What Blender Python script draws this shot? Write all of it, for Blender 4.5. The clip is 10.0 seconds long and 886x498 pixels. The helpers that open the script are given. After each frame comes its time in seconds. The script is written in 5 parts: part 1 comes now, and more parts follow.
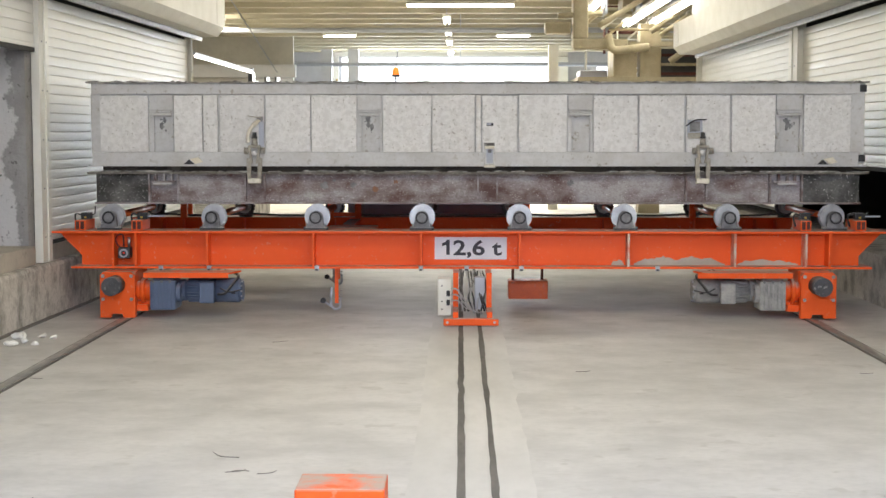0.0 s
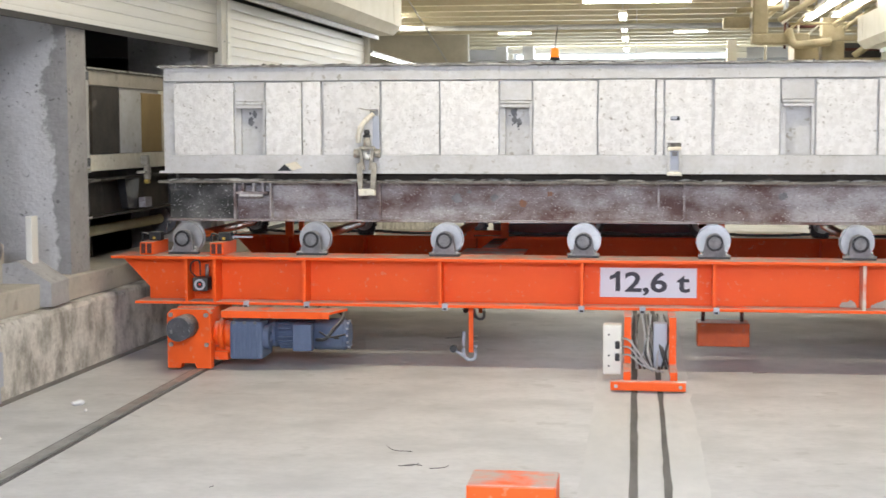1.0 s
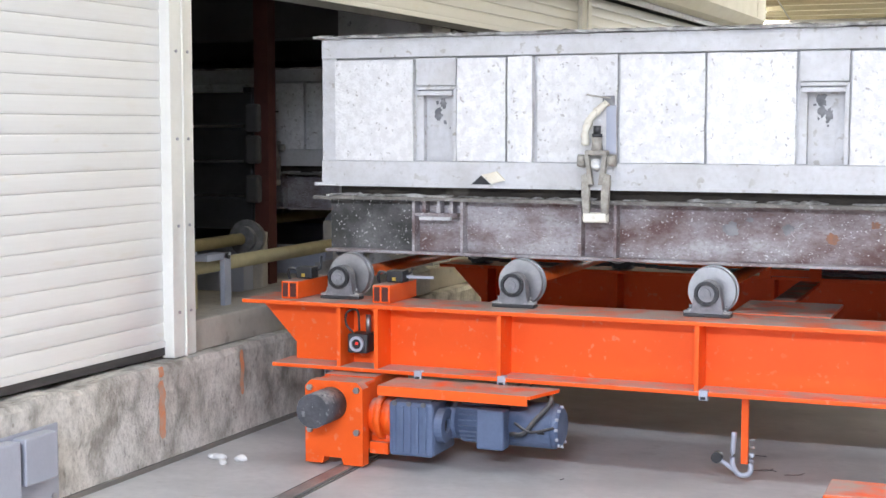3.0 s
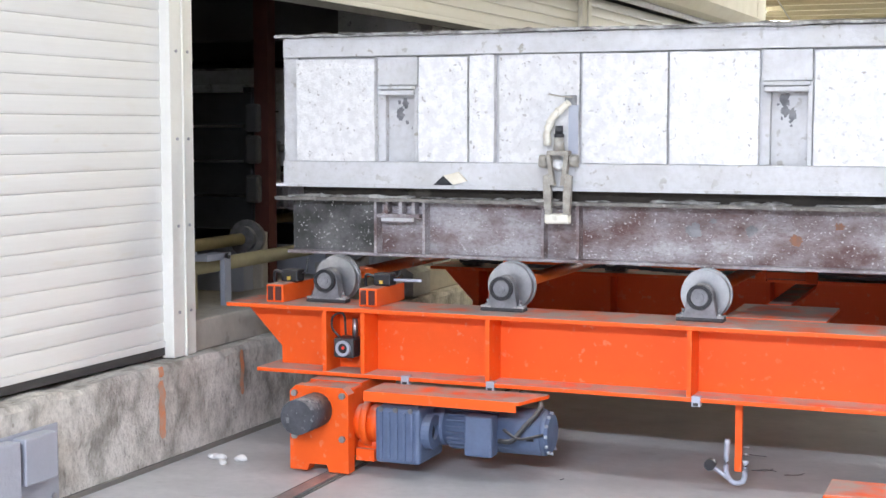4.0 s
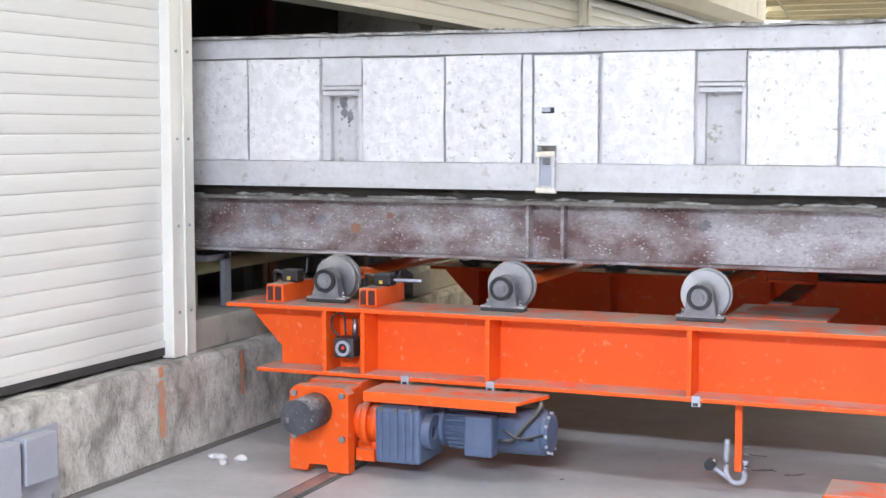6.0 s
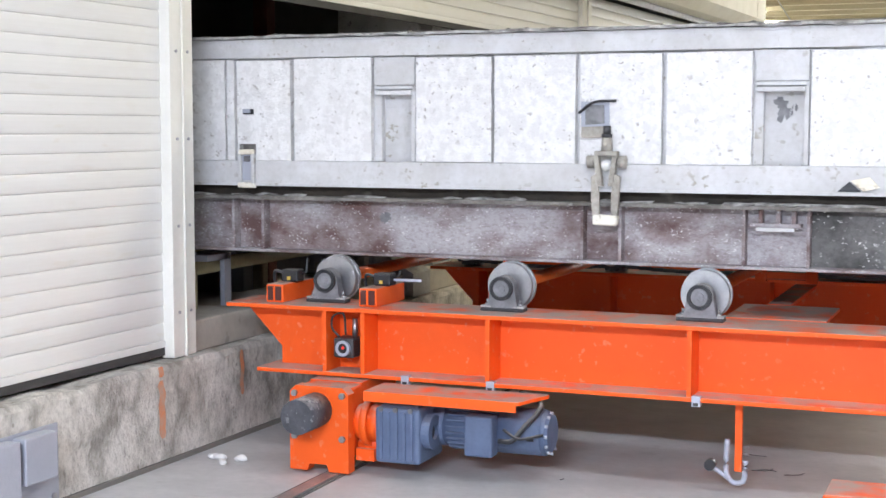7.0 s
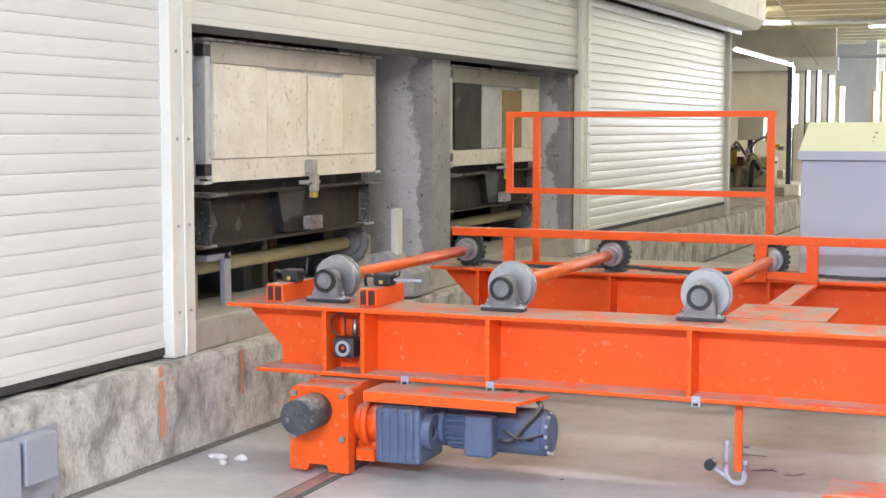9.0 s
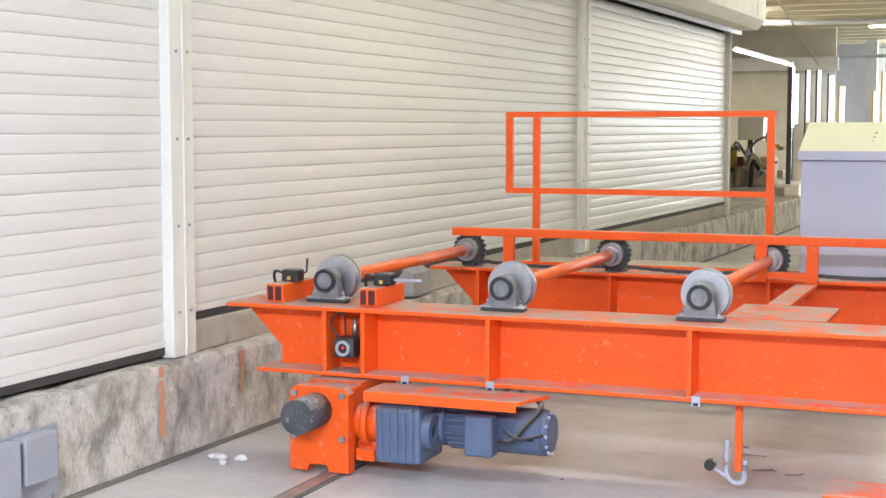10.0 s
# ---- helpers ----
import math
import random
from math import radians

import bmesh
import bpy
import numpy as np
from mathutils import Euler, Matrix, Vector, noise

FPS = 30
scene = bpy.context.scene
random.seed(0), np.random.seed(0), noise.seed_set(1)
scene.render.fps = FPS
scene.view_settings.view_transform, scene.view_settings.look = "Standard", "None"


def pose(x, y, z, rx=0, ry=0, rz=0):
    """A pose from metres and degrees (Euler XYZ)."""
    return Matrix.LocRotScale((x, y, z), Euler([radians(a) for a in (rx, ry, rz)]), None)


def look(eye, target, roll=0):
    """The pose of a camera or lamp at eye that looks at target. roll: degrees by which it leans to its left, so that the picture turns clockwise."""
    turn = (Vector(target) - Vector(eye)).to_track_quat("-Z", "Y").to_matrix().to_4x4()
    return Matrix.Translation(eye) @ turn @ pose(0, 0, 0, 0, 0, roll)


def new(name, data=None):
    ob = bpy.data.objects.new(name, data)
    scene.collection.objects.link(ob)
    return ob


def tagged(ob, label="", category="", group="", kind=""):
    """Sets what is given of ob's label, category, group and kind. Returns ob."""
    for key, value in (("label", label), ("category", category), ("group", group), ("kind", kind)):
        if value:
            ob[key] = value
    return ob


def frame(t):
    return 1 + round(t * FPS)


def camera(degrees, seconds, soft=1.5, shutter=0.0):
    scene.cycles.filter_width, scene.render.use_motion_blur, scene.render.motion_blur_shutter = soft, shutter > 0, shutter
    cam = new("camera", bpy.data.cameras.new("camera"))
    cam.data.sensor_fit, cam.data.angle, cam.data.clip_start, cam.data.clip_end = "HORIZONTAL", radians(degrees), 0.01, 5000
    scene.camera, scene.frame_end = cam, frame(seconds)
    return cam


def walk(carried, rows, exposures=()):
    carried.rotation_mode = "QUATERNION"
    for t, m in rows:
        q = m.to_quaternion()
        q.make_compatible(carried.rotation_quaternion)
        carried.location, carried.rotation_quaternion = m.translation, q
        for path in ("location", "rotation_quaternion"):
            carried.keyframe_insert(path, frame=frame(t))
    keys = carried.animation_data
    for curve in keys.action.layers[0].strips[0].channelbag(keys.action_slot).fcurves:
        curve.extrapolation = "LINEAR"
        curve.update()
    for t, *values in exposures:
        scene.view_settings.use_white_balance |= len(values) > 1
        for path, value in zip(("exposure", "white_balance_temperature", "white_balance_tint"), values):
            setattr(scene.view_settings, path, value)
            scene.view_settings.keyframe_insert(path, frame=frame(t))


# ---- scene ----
cam = camera(34.54, 10.0, shutter=0.1)
EYE = (0.0, 0.0, 1.44)


def aim(yaw, pitch, roll):
    return pose(*EYE, 90 + pitch, roll, yaw)


walk(cam, [
    (0.0, aim(0.697, -4.64, 0.0)), (0.5, aim(0.731, -4.635, 0.0)), (0.6, aim(1.6, -4.65, 0.03)), (0.7, aim(2.555, -4.67, 0.05)),
    (0.8, aim(4.45, -4.69, 0.08)), (1.0, aim(7.673, -4.743, 0.12)), (1.2, aim(10.79, -4.785, 0.12)), (1.3, aim(12.01, -4.8, 0.11)),
    (1.5, aim(15.079, -4.829, 0.1)), (1.7, aim(16.96, -4.835, 0.08)), (1.8, aim(17.78, -4.84, 0.07)), (2.0, aim(19.048, -4.849, 0.05)),
    (2.2, aim(20.32, -4.85, 0.02)), (2.3, aim(20.86, -4.85, 0.0)), (2.4, aim(21.6, -4.845, -0.01)), (2.5, aim(21.89, -4.843, -0.02)),
    (2.7, aim(21.95, -4.87, -0.03)), (10.0, aim(21.95, -4.87, -0.03)),
])

# ---- light ----
world = bpy.data.worlds.new("world")
scene.world = world
world.use_nodes = True
wn = world.node_tree.nodes
sky = wn.new("ShaderNodeTexSky")
sky.sky_type, sky.sun_disc = "NISHITA", False
sky.sun_elevation, sky.sun_rotation = radians(40), radians(60)
world.node_tree.links.new(sky.outputs[0], wn["Background"].inputs[0])
wn["Background"].inputs[1].default_value = 0.1
scene.view_settings.exposure = 0.5

CEILING = 4.4


def area_lamp(x, y, z, sx, sy, watts, colour=(1.0, 0.95, 0.86), target=None):
    data = bpy.data.lights.new("tube_light", "AREA")
    data.shape, data.size, data.size_y, data.energy, data.color = "RECTANGLE", sx, sy, watts, colour
    ob = new("tube_light", data)
    ob.matrix_world = look((x, y, z), target or (x, y + 0.001, z - 1))
    return ob


COOL, WARM = (0.74, 0.81, 1.0), (1.0, 0.9, 0.68)
# y -4.2 pair is unseen, placed behind the camera for the frontal light
LAMPS = ((-0.9, -4.2, 900, COOL), (1.1, -4.2, 900, COOL), (-0.6, 3.2, 38, COOL), (1.6, 3.2, 38, COOL), (-1.2, 7.3, 44, WARM), (1.7, 7.3, 29, WARM),
         # last lamp here is added to brighten the far west wall
         (0.0, 13.0, 36, WARM), (0.0, 19.0, 60, WARM), (0.0, 29.0, 480, WARM), (-6.5, 33.0, 600, WARM))
for lx, ly, watts, tone in LAMPS:
    area_lamp(lx, ly, CEILING - 0.42, 2.2, 0.4, watts, tone)
# daylight through the far gate
area_lamp(-0.6, 47.0, 2.4, 7.4, 2.8, 1000, (0.86, 0.93, 1.0), (-0.6, 0, 1.5))
# lamp of the added east panels, giving the left shutters their glare
area_lamp(6.6, 47.0, 2.3, 4.0, 2.8, 220, (0.86, 0.93, 1.0), (5.0, 0, 1.5))


# ---- materials ----
def material(name, base, dark=None, rough=0.6, metal=0.0, scale=6.0, fine=60.0, amount=0.5, bump=0.15, spots=0.0,
             spot_colour=(0.1, 0.09, 0.08), spot_scale=25.0, stretch=(1, 1, 1), vary=0.06, dust=0.0, dust_colour=(0.5, 0.47, 0.42), edge=(0.38, 0.68)):
    """Base colour mottled at two scales, with optional dark spots and dust on upward faces."""
    m = bpy.data.materials.new(name)
    m.use_nodes = True
    nt = m.node_tree
    n, ln = nt.nodes, nt.links
    bsdf = n["Principled BSDF"]
    dark = dark or tuple(c * 0.7 for c in base)
    tc = n.new("ShaderNodeTexCoord")
    mp = n.new("ShaderNodeMapping")
    mp.inputs["Scale"].default_value = stretch
    ln.new(tc.outputs["Object"], mp.inputs[0])
    info = n.new("ShaderNodeObjectInfo")
    shift = n.new("ShaderNodeVectorMath")
    shift.operation = "ADD"
    scl = n.new("ShaderNodeMath")
    scl.operation = "MULTIPLY"
    scl.inputs[1].default_value = 37.0
    ln.new(info.outputs["Random"], scl.inputs[0])
    ln.new(mp.outputs[0], shift.inputs[0])
    ln.new(scl.outputs[0], shift.inputs[1])

    def tex(s, detail=5.0, rough_=0.6):
        t = n.new("ShaderNodeTexNoise")
        t.inputs["Scale"].default_value, t.inputs["Detail"].default_value = s, detail
        t.inputs["Roughness"].default_value = rough_
        ln.new(shift.outputs[0], t.inputs["Vector"])
        return t

    def ramp(src, a, b, ca=(0, 0, 0, 1), cb=(1, 1, 1, 1)):
        r = n.new("ShaderNodeValToRGB")
        r.color_ramp.elements[0].position, r.color_ramp.elements[1].position = a, b
        r.color_ramp.elements[0].color, r.color_ramp.elements[1].color = ca, cb
        ln.new(src, r.inputs[0])
        return r.outputs[0]

    def mix(fac, a, b):
        x = n.new("ShaderNodeMix")
        x.data_type = "RGBA"
        if isinstance(fac, float):
            x.inputs[0].default_value = fac
        else:
            ln.new(fac, x.inputs[0])
        for s, v in ((6, a), (7, b)):
            if isinstance(v, tuple):
                x.inputs[s].default_value = (*v[:3], 1)
            else:
                ln.new(v, x.inputs[s])
        return x.outputs[2]

    big, small = tex(scale), tex(fine, 3.0)
    blend = n.new("ShaderNodeMath")
    blend.operation = "MULTIPLY"
    ln.new(ramp(big.outputs[0], *edge), blend.inputs[0])
    blend.inputs[1].default_value = amount
    col = mix(blend.outputs[0], base, dark)
    fineblend = n.new("ShaderNodeMath")
    fineblend.operation = "MULTIPLY"
    ln.new(ramp(small.outputs[0], 0.45, 0.75), fineblend.inputs[0])
    fineblend.inputs[1].default_value = amount * 0.5
    col = mix(fineblend.outputs[0], col, dark)
    if spots:
        sp = tex(spot_scale, 2.0, 0.5)
        gate = tex(spot_scale * 0.22, 2.0, 0.5)
        mul = n.new("ShaderNodeMath")
        mul.operation = "MULTIPLY"
        ln.new(ramp(sp.outputs[0], 0.62, 0.68), mul.inputs[0])
        ln.new(ramp(gate.outputs[0], 0.4, 0.62), mul.inputs[1])
        mul2 = n.new("ShaderNodeMath")
        mul2.operation = "MULTIPLY"
        ln.new(mul.outputs[0], mul2.inputs[0])
        mul2.inputs[1].default_value = spots
        col = mix(mul2.outputs[0], col, spot_colour)
    if dust:
        geo = n.new("ShaderNodeNewGeometry")
        sep = n.new("ShaderNodeSeparateXYZ")
        ln.new(geo.outputs["Normal"], sep.inputs[0])
        dm = n.new("ShaderNodeMath")
        dm.operation = "MULTIPLY"
        ln.new(ramp(sep.outputs[2], 0.3, 0.8), dm.inputs[0])
        dn = n.new("ShaderNodeMath")
        dn.operation = "MULTIPLY"
        dn.inputs[1].default_value = dust
        ln.new(ramp(tex(scale * 2.5).outputs[0], 0.3, 0.55), dn.inputs[0])
        ln.new(dn.outputs[0], dm.inputs[1])
        col = mix(dm.outputs[0], col, dust_colour)
    if vary:
        hsv = n.new("ShaderNodeHueSaturation")
        vr = n.new("ShaderNodeMapRange")
        vr.inputs[3].default_value, vr.inputs[4].default_value = 1 - vary, 1 + vary
        ln.new(info.outputs["Random"], vr.inputs[0])
        ln.new(vr.outputs[0], hsv.inputs["Value"])
        ln.new(col, hsv.inputs["Color"])
        col = hsv.outputs[0]
    ln.new(col, bsdf.inputs["Base Color"])
    rr = n.new("ShaderNodeMapRange")
    rr.inputs[3].default_value, rr.inputs[4].default_value = max(0.05, rough - 0.12), min(1, rough + 0.15)
    ln.new(big.outputs[0], rr.inputs[0])
    ln.new(rr.outputs[0], bsdf.inputs["Roughness"])
    bsdf.inputs["Metallic"].default_value = metal
    if bump:
        bp = n.new("ShaderNodeBump")
        bp.inputs["Strength"].default_value, bp.inputs["Distance"].default_value = bump, 0.01
        ln.new(small.outputs[0], bp.inputs["Height"])
        ln.new(bp.outputs[0], bsdf.inputs["Normal"])
    return m


def plastered(name):
    """Grey concrete with a ragged pale plaster band down its middle and black mould specks."""
    m = material(name, (0.42, 0.41, 0.4), (0.3, 0.29, 0.28), rough=0.92, scale=5, fine=40, amount=0.8, bump=0.6, vary=0)
    n, ln = m.node_tree.nodes, m.node_tree.links
    bsdf = n["Principled BSDF"]
    old = bsdf.inputs["Base Color"].links[0].from_socket
    tc = n.new("ShaderNodeTexCoord")
    sep = n.new("ShaderNodeSeparateXYZ")
    ln.new(tc.outputs["Object"], sep.inputs[0])

    def tex(scale, detail=6.0):
        t = n.new("ShaderNodeTexNoise")
        t.inputs["Scale"].default_value, t.inputs["Detail"].default_value, t.inputs["Roughness"].default_value = scale, detail, 0.65
        ln.new(tc.outputs["Object"], t.inputs["Vector"])
        return t.outputs[0]

    def calc(op, a, b):
        x = n.new("ShaderNodeMath")
        x.operation = op
        for i, v in enumerate((a, b)):
            if isinstance(v, float):
                x.inputs[i].default_value = v
            else:
                ln.new(v, x.inputs[i])
        return x.outputs[0]

    def ramp(src, stops):
        r = n.new("ShaderNodeValToRGB")
        while len(r.color_ramp.elements) < len(stops):
            r.color_ramp.elements.new(0.5)
        for e, (p, v) in zip(r.color_ramp.elements, stops):
            e.position, e.color = p, (v, v, v, 1)
        ln.new(src, r.inputs[0])
        return r.outputs[0]

    def mix(fac, a, colour):
        x = n.new("ShaderNodeMix")
        x.data_type = "RGBA"
        ln.new(fac, x.inputs[0])
        ln.new(a, x.inputs[6])
        x.inputs[7].default_value = (*colour, 1)
        return x.outputs[2]

    # 0 at the inner edge, 1 at the outer edge, wobbling with height
    across = calc("ADD", calc("ADD", calc("MULTIPLY", sep.outputs[0], 1.5), 0.82), calc("MULTIPLY", tex(3.0), 0.75))
    band = ramp(across, [(0.3, 0.0), (0.5, 0.55), (0.62, 1.0), (0.82, 1.0), (0.845, 0.0)])
    col = mix(calc("MULTIPLY", band, 0.85), old, (0.62, 0.61, 0.61))
    grey = ramp(across, [(0.845, 0.0), (0.86, 0.45), (1.0, 0.3)])
    col = mix(grey, col, (0.2, 0.19, 0.19))
    gate = calc("MULTIPLY", ramp(sep.outputs[2], [(0.0, 0.0), (1.0, 1.0)]), ramp(tex(5.0, 2.0), [(0.42, 0.0), (0.6, 1.0)]))
    specks = calc("MULTIPLY", ramp(tex(26.0, 3.0), [(0.6, 0.0), (0.67, 0.85)]), gate)
    col = mix(specks, col, (0.07, 0.065, 0.06))
    ln.new(col, bsdf.inputs["Base Color"])
    return m


def glow(name, colour, strength):
    m = bpy.data.materials.new(name)
    m.use_nodes = True
    b = m.node_tree.nodes["Principled BSDF"]
    b.inputs["Base Color"].default_value = (*colour, 1)
    b.inputs["Emission Color"].default_value = (*colour, 1)
    b.inputs["Emission Strength"].default_value = strength
    return m


ORANGE = material("orange_paint", (0.88, 0.115, 0.012), (0.78, 0.09, 0.01), rough=0.45, scale=3.0, fine=40, amount=0.35, bump=0.05,
                  spots=0.3, spot_colour=(0.72, 0.4, 0.28), spot_scale=30, dust=0.9, dust_colour=(0.42, 0.38, 0.33), vary=0.03)
ORANGE.node_tree.nodes["Principled BSDF"].inputs["Specular IOR Level"].default_value = 0.3
RED_TUBE = material("orange_tube_paint", (0.86, 0.15, 0.02), (0.66, 0.1, 0.02), rough=0.42, scale=9, fine=60, amount=0.5, bump=0.05, spots=0.4, spot_colour=(0.5, 0.42, 0.34), spot_scale=30, dust=0.3)
FLOOR = material("dusty_concrete_floor", (0.56, 0.55, 0.535), (0.41, 0.405, 0.395), rough=0.58, scale=2.4, fine=22, amount=0.8, bump=0.12, spots=0.35, spot_colour=(0.3, 0.285, 0.26), spot_scale=7, stretch=(1, 1.2, 1), vary=0)
CONCRETE = material("stained_concrete", (0.66, 0.63, 0.57), (0.24, 0.22, 0.185), rough=0.9, scale=7.0, fine=60, amount=0.9, bump=1.0, spots=0.6, spot_colour=(0.2, 0.18, 0.15), spot_scale=34, stretch=(1, 1, 0.7), vary=0, edge=(0.44, 0.66))
CONCRETE_PALE = material("pale_concrete", (0.5, 0.46, 0.39), (0.36, 0.33, 0.28), rough=0.9, scale=3, fine=30, amount=0.7, bump=0.4, spots=0.3, spot_scale=12, vary=0)
PILLAR = plastered("patched_grey_concrete")
# near-black: the unlit chamber's shade is put into the concrete colour
SHADED_WALL = material("shade_darkened_concrete", (0.07, 0.068, 0.065), (0.04, 0.038, 0.036), rough=0.95, scale=2, fine=20, vary=0)
SLAT = material("cream_shutter_aluminium", (0.74, 0.735, 0.7), (0.66, 0.645, 0.59), rough=0.36, scale=2.2, fine=30, amount=0.5, bump=0.03, spots=0.35, spot_colour=(0.64, 0.6, 0.5), spot_scale=24, stretch=(1, 0.22, 1), vary=0.02, edge=(0.3, 0.8))
POST = material("cream_guide_rail_paint", (0.78, 0.765, 0.7), (0.62, 0.6, 0.52), rough=0.4, scale=4, fine=40, amount=0.35, bump=0.04, vary=0.02)
RUBBER = material("black_rubber", (0.055, 0.053, 0.05), rough=0.8, scale=12, dust=0.4)
PANEL = material("pitted_white_panel", (0.78, 0.775, 0.76), (0.59, 0.58, 0.56), rough=0.85, scale=24, fine=60, amount=0.5, bump=0.55, spots=0.75, spot_colour=(0.3, 0.27, 0.23), spot_scale=46, vary=0.05, edge=(0.44, 0.58))
PANEL_END = material("yellowed_white_panel", (0.82, 0.79, 0.68), (0.58, 0.5, 0.36), rough=0.85, scale=5, fine=40, amount=0.5, bump=0.3, spots=0.6, spot_colour=(0.35, 0.3, 0.2), spot_scale=30, vary=0.05)
PANEL_BROWN = material("brown_stained_panel", (0.36, 0.25, 0.1), (0.25, 0.18, 0.09), rough=0.85, scale=5)
FRAME = material("whitish_mould_steel", (0.61, 0.61, 0.61), (0.46, 0.45, 0.425), rough=0.7, scale=5, fine=40, amount=0.65, bump=0.3, spots=0.75, spot_colour=(0.3, 0.27, 0.21), spot_scale=30, vary=0.04)
RIM = material("grime_crusted_rim", (0.5, 0.49, 0.46), (0.1, 0.09, 0.08), rough=0.9, scale=16, fine=60, amount=0.95, bump=0.8, vary=0)
CLAMP = material("mortar_crusted_clamp_iron", (0.46, 0.43, 0.37), (0.26, 0.24, 0.2), rough=0.9, scale=22, fine=80, amount=0.8, bump=0.8, vary=0.05)
IRON = material("dull_dark_iron", (0.2, 0.195, 0.2), (0.11, 0.105, 0.11), rough=0.5, metal=0.4, scale=16, fine=80, amount=0.6, bump=0.1)
DUSTPAINT = material("mortar_caked_orange_paint", (0.6, 0.55, 0.48), (0.7, 0.12, 0.03), rough=0.85, scale=12, fine=50, amount=0.85, bump=0.5)
# grime crust; also the painted shade of the latch hole
GRIME_HOLE_DARK = material("mortar_grime_and_hole_shade", (0.2, 0.19, 0.17), (0.07, 0.065, 0.06), rough=0.95, scale=9, fine=50, amount=0.9, bump=0.8, spots=0.4, spot_colour=(0.5, 0.49, 0.46), spot_scale=20, vary=0.1)
GIRDER = material("mortar_splashed_girder", (0.42, 0.4, 0.405), (0.12, 0.06, 0.05), rough=0.75, scale=3.4, fine=60, amount=0.95, bump=0.5, spots=0.9, spot_colour=(0.68, 0.66, 0.65), spot_scale=85, stretch=(1, 1, 1.5), vary=0.04, edge=(0.4, 0.66))
GIRDER_LEDGE = material("grimy_ledge_steel", (0.25, 0.235, 0.21), (0.1, 0.09, 0.075), rough=0.9, scale=10, fine=60, amount=0.9, bump=0.7, spots=0.5, spot_colour=(0.5, 0.49, 0.46), spot_scale=30, vary=0.03)
# oily end girders; also the painted shade of gaps on the mould
GIRDER_END_GAP = material("dark_oily_girder_and_gap_shade", (0.045, 0.034, 0.022), (0.02, 0.017, 0.013), rough=0.75, scale=5, fine=40, amount=0.8, bump=0.3, spots=0.3, spot_colour=(0.35, 0.32, 0.26), spot_scale=7, vary=0)
STEEL = material("worn_bright_steel", (0.46, 0.46, 0.46), (0.27, 0.27, 0.28), rough=0.36, metal=0.85, scale=14, fine=90, amount=0.5, bump=0.06)
BEARING = material("dusty_bearing_iron", (0.27, 0.27, 0.28), (0.13, 0.13, 0.135), rough=0.6, metal=0.3, scale=18, fine=90, amount=0.7, bump=0.15, dust=0.5)
BLACK = material("black_plastic", (0.02, 0.02, 0.022), rough=0.45, scale=10, dust=0.3)
DARKSTEEL = material("dark_oily_steel", (0.07, 0.07, 0.072), rough=0.45, metal=0.5, scale=12)
BUFFER = material("scuffed_black_rubber_buffer", (0.09, 0.09, 0.1), (0.04, 0.04, 0.045), rough=0.8, scale=20, fine=70, amount=0.6, spots=0.8, spot_colour=(0.4, 0.4, 0.4), spot_scale=38, bump=0.3, dust=0.8, dust_colour=(0.34, 0.31, 0.29))
BLUE = material("blue_grey_motor_paint", (0.115, 0.155, 0.25), (0.07, 0.1, 0.17), rough=0.5, scale=9, fine=60, amount=0.5, bump=0.08, dust=0.35, dust_colour=(0.3, 0.3, 0.32))
DUSTED = material("mortar_dusted_motor", (0.4, 0.39, 0.37), (0.2, 0.2, 0.2), rough=0.85, scale=11, fine=60, amount=0.9, bump=0.3)
RAIL = material("grey_worn_rail_steel", (0.46, 0.45, 0.43), (0.26, 0.25, 0.24), rough=0.45, metal=0.6, scale=8, fine=60, amount=0.6)
SLOT = material("grimy_dark_groove", (0.09, 0.085, 0.08), (0.2, 0.19, 0.17), rough=0.9, scale=4, fine=30, amount=0.8, stretch=(1, 0.3, 1))
SMEAR = material("pale_screed_strip", (0.585, 0.575, 0.555), (0.45, 0.445, 0.43), rough=0.62, scale=2, fine=14, amount=0.7, stretch=(1, 0.4, 1), vary=0)
ZINC = material("grey_galvanised_sheet", (0.42, 0.44, 0.5), (0.33, 0.35, 0.4), rough=0.5, metal=0.2, scale=6, amount=0.3)
CABINET = material("grey_cabinet_paint", (0.42, 0.44, 0.53), (0.37, 0.39, 0.47), rough=0.5, scale=2, amount=0.25, bump=0.02)
CABINET_TOP = material("pale_green_grey_panel", (0.6, 0.62, 0.48), (0.5, 0.52, 0.4), rough=0.5, scale=2, amount=0.25, bump=0.02)
SIGN = material("white_sign_plate", (0.72, 0.74, 0.8), (0.6, 0.62, 0.68), rough=0.4, scale=4, amount=0.2, bump=0)
INK = material("dark_sign_ink", (0.03, 0.03, 0.045), rough=0.5, bump=0)
CEIL = material("grey_brown_ribbed_ceiling", (0.46, 0.42, 0.31), (0.33, 0.3, 0.21), rough=0.7, scale=1.2, fine=12, amount=0.5, vary=0)
FARWALL = material("grey_block_wall", (0.5, 0.5, 0.52), (0.36, 0.36, 0.37), rough=0.9, scale=0.8, fine=8, amount=0.5, vary=0)
MACHINE = material("tan_machine_paint", (0.5, 0.43, 0.28), (0.3, 0.25, 0.15), rough=0.6, scale=4, amount=0.6)
RUST = material("dark_red_primer_post", (0.09, 0.022, 0.016), (0.05, 0.018, 0.014), rough=0.7, scale=8)
RUST_BLOOM = material("brown_rust_bloom", (0.3, 0.14, 0.08), (0.2, 0.13, 0.1), rough=0.9, scale=30, amount=0.9)
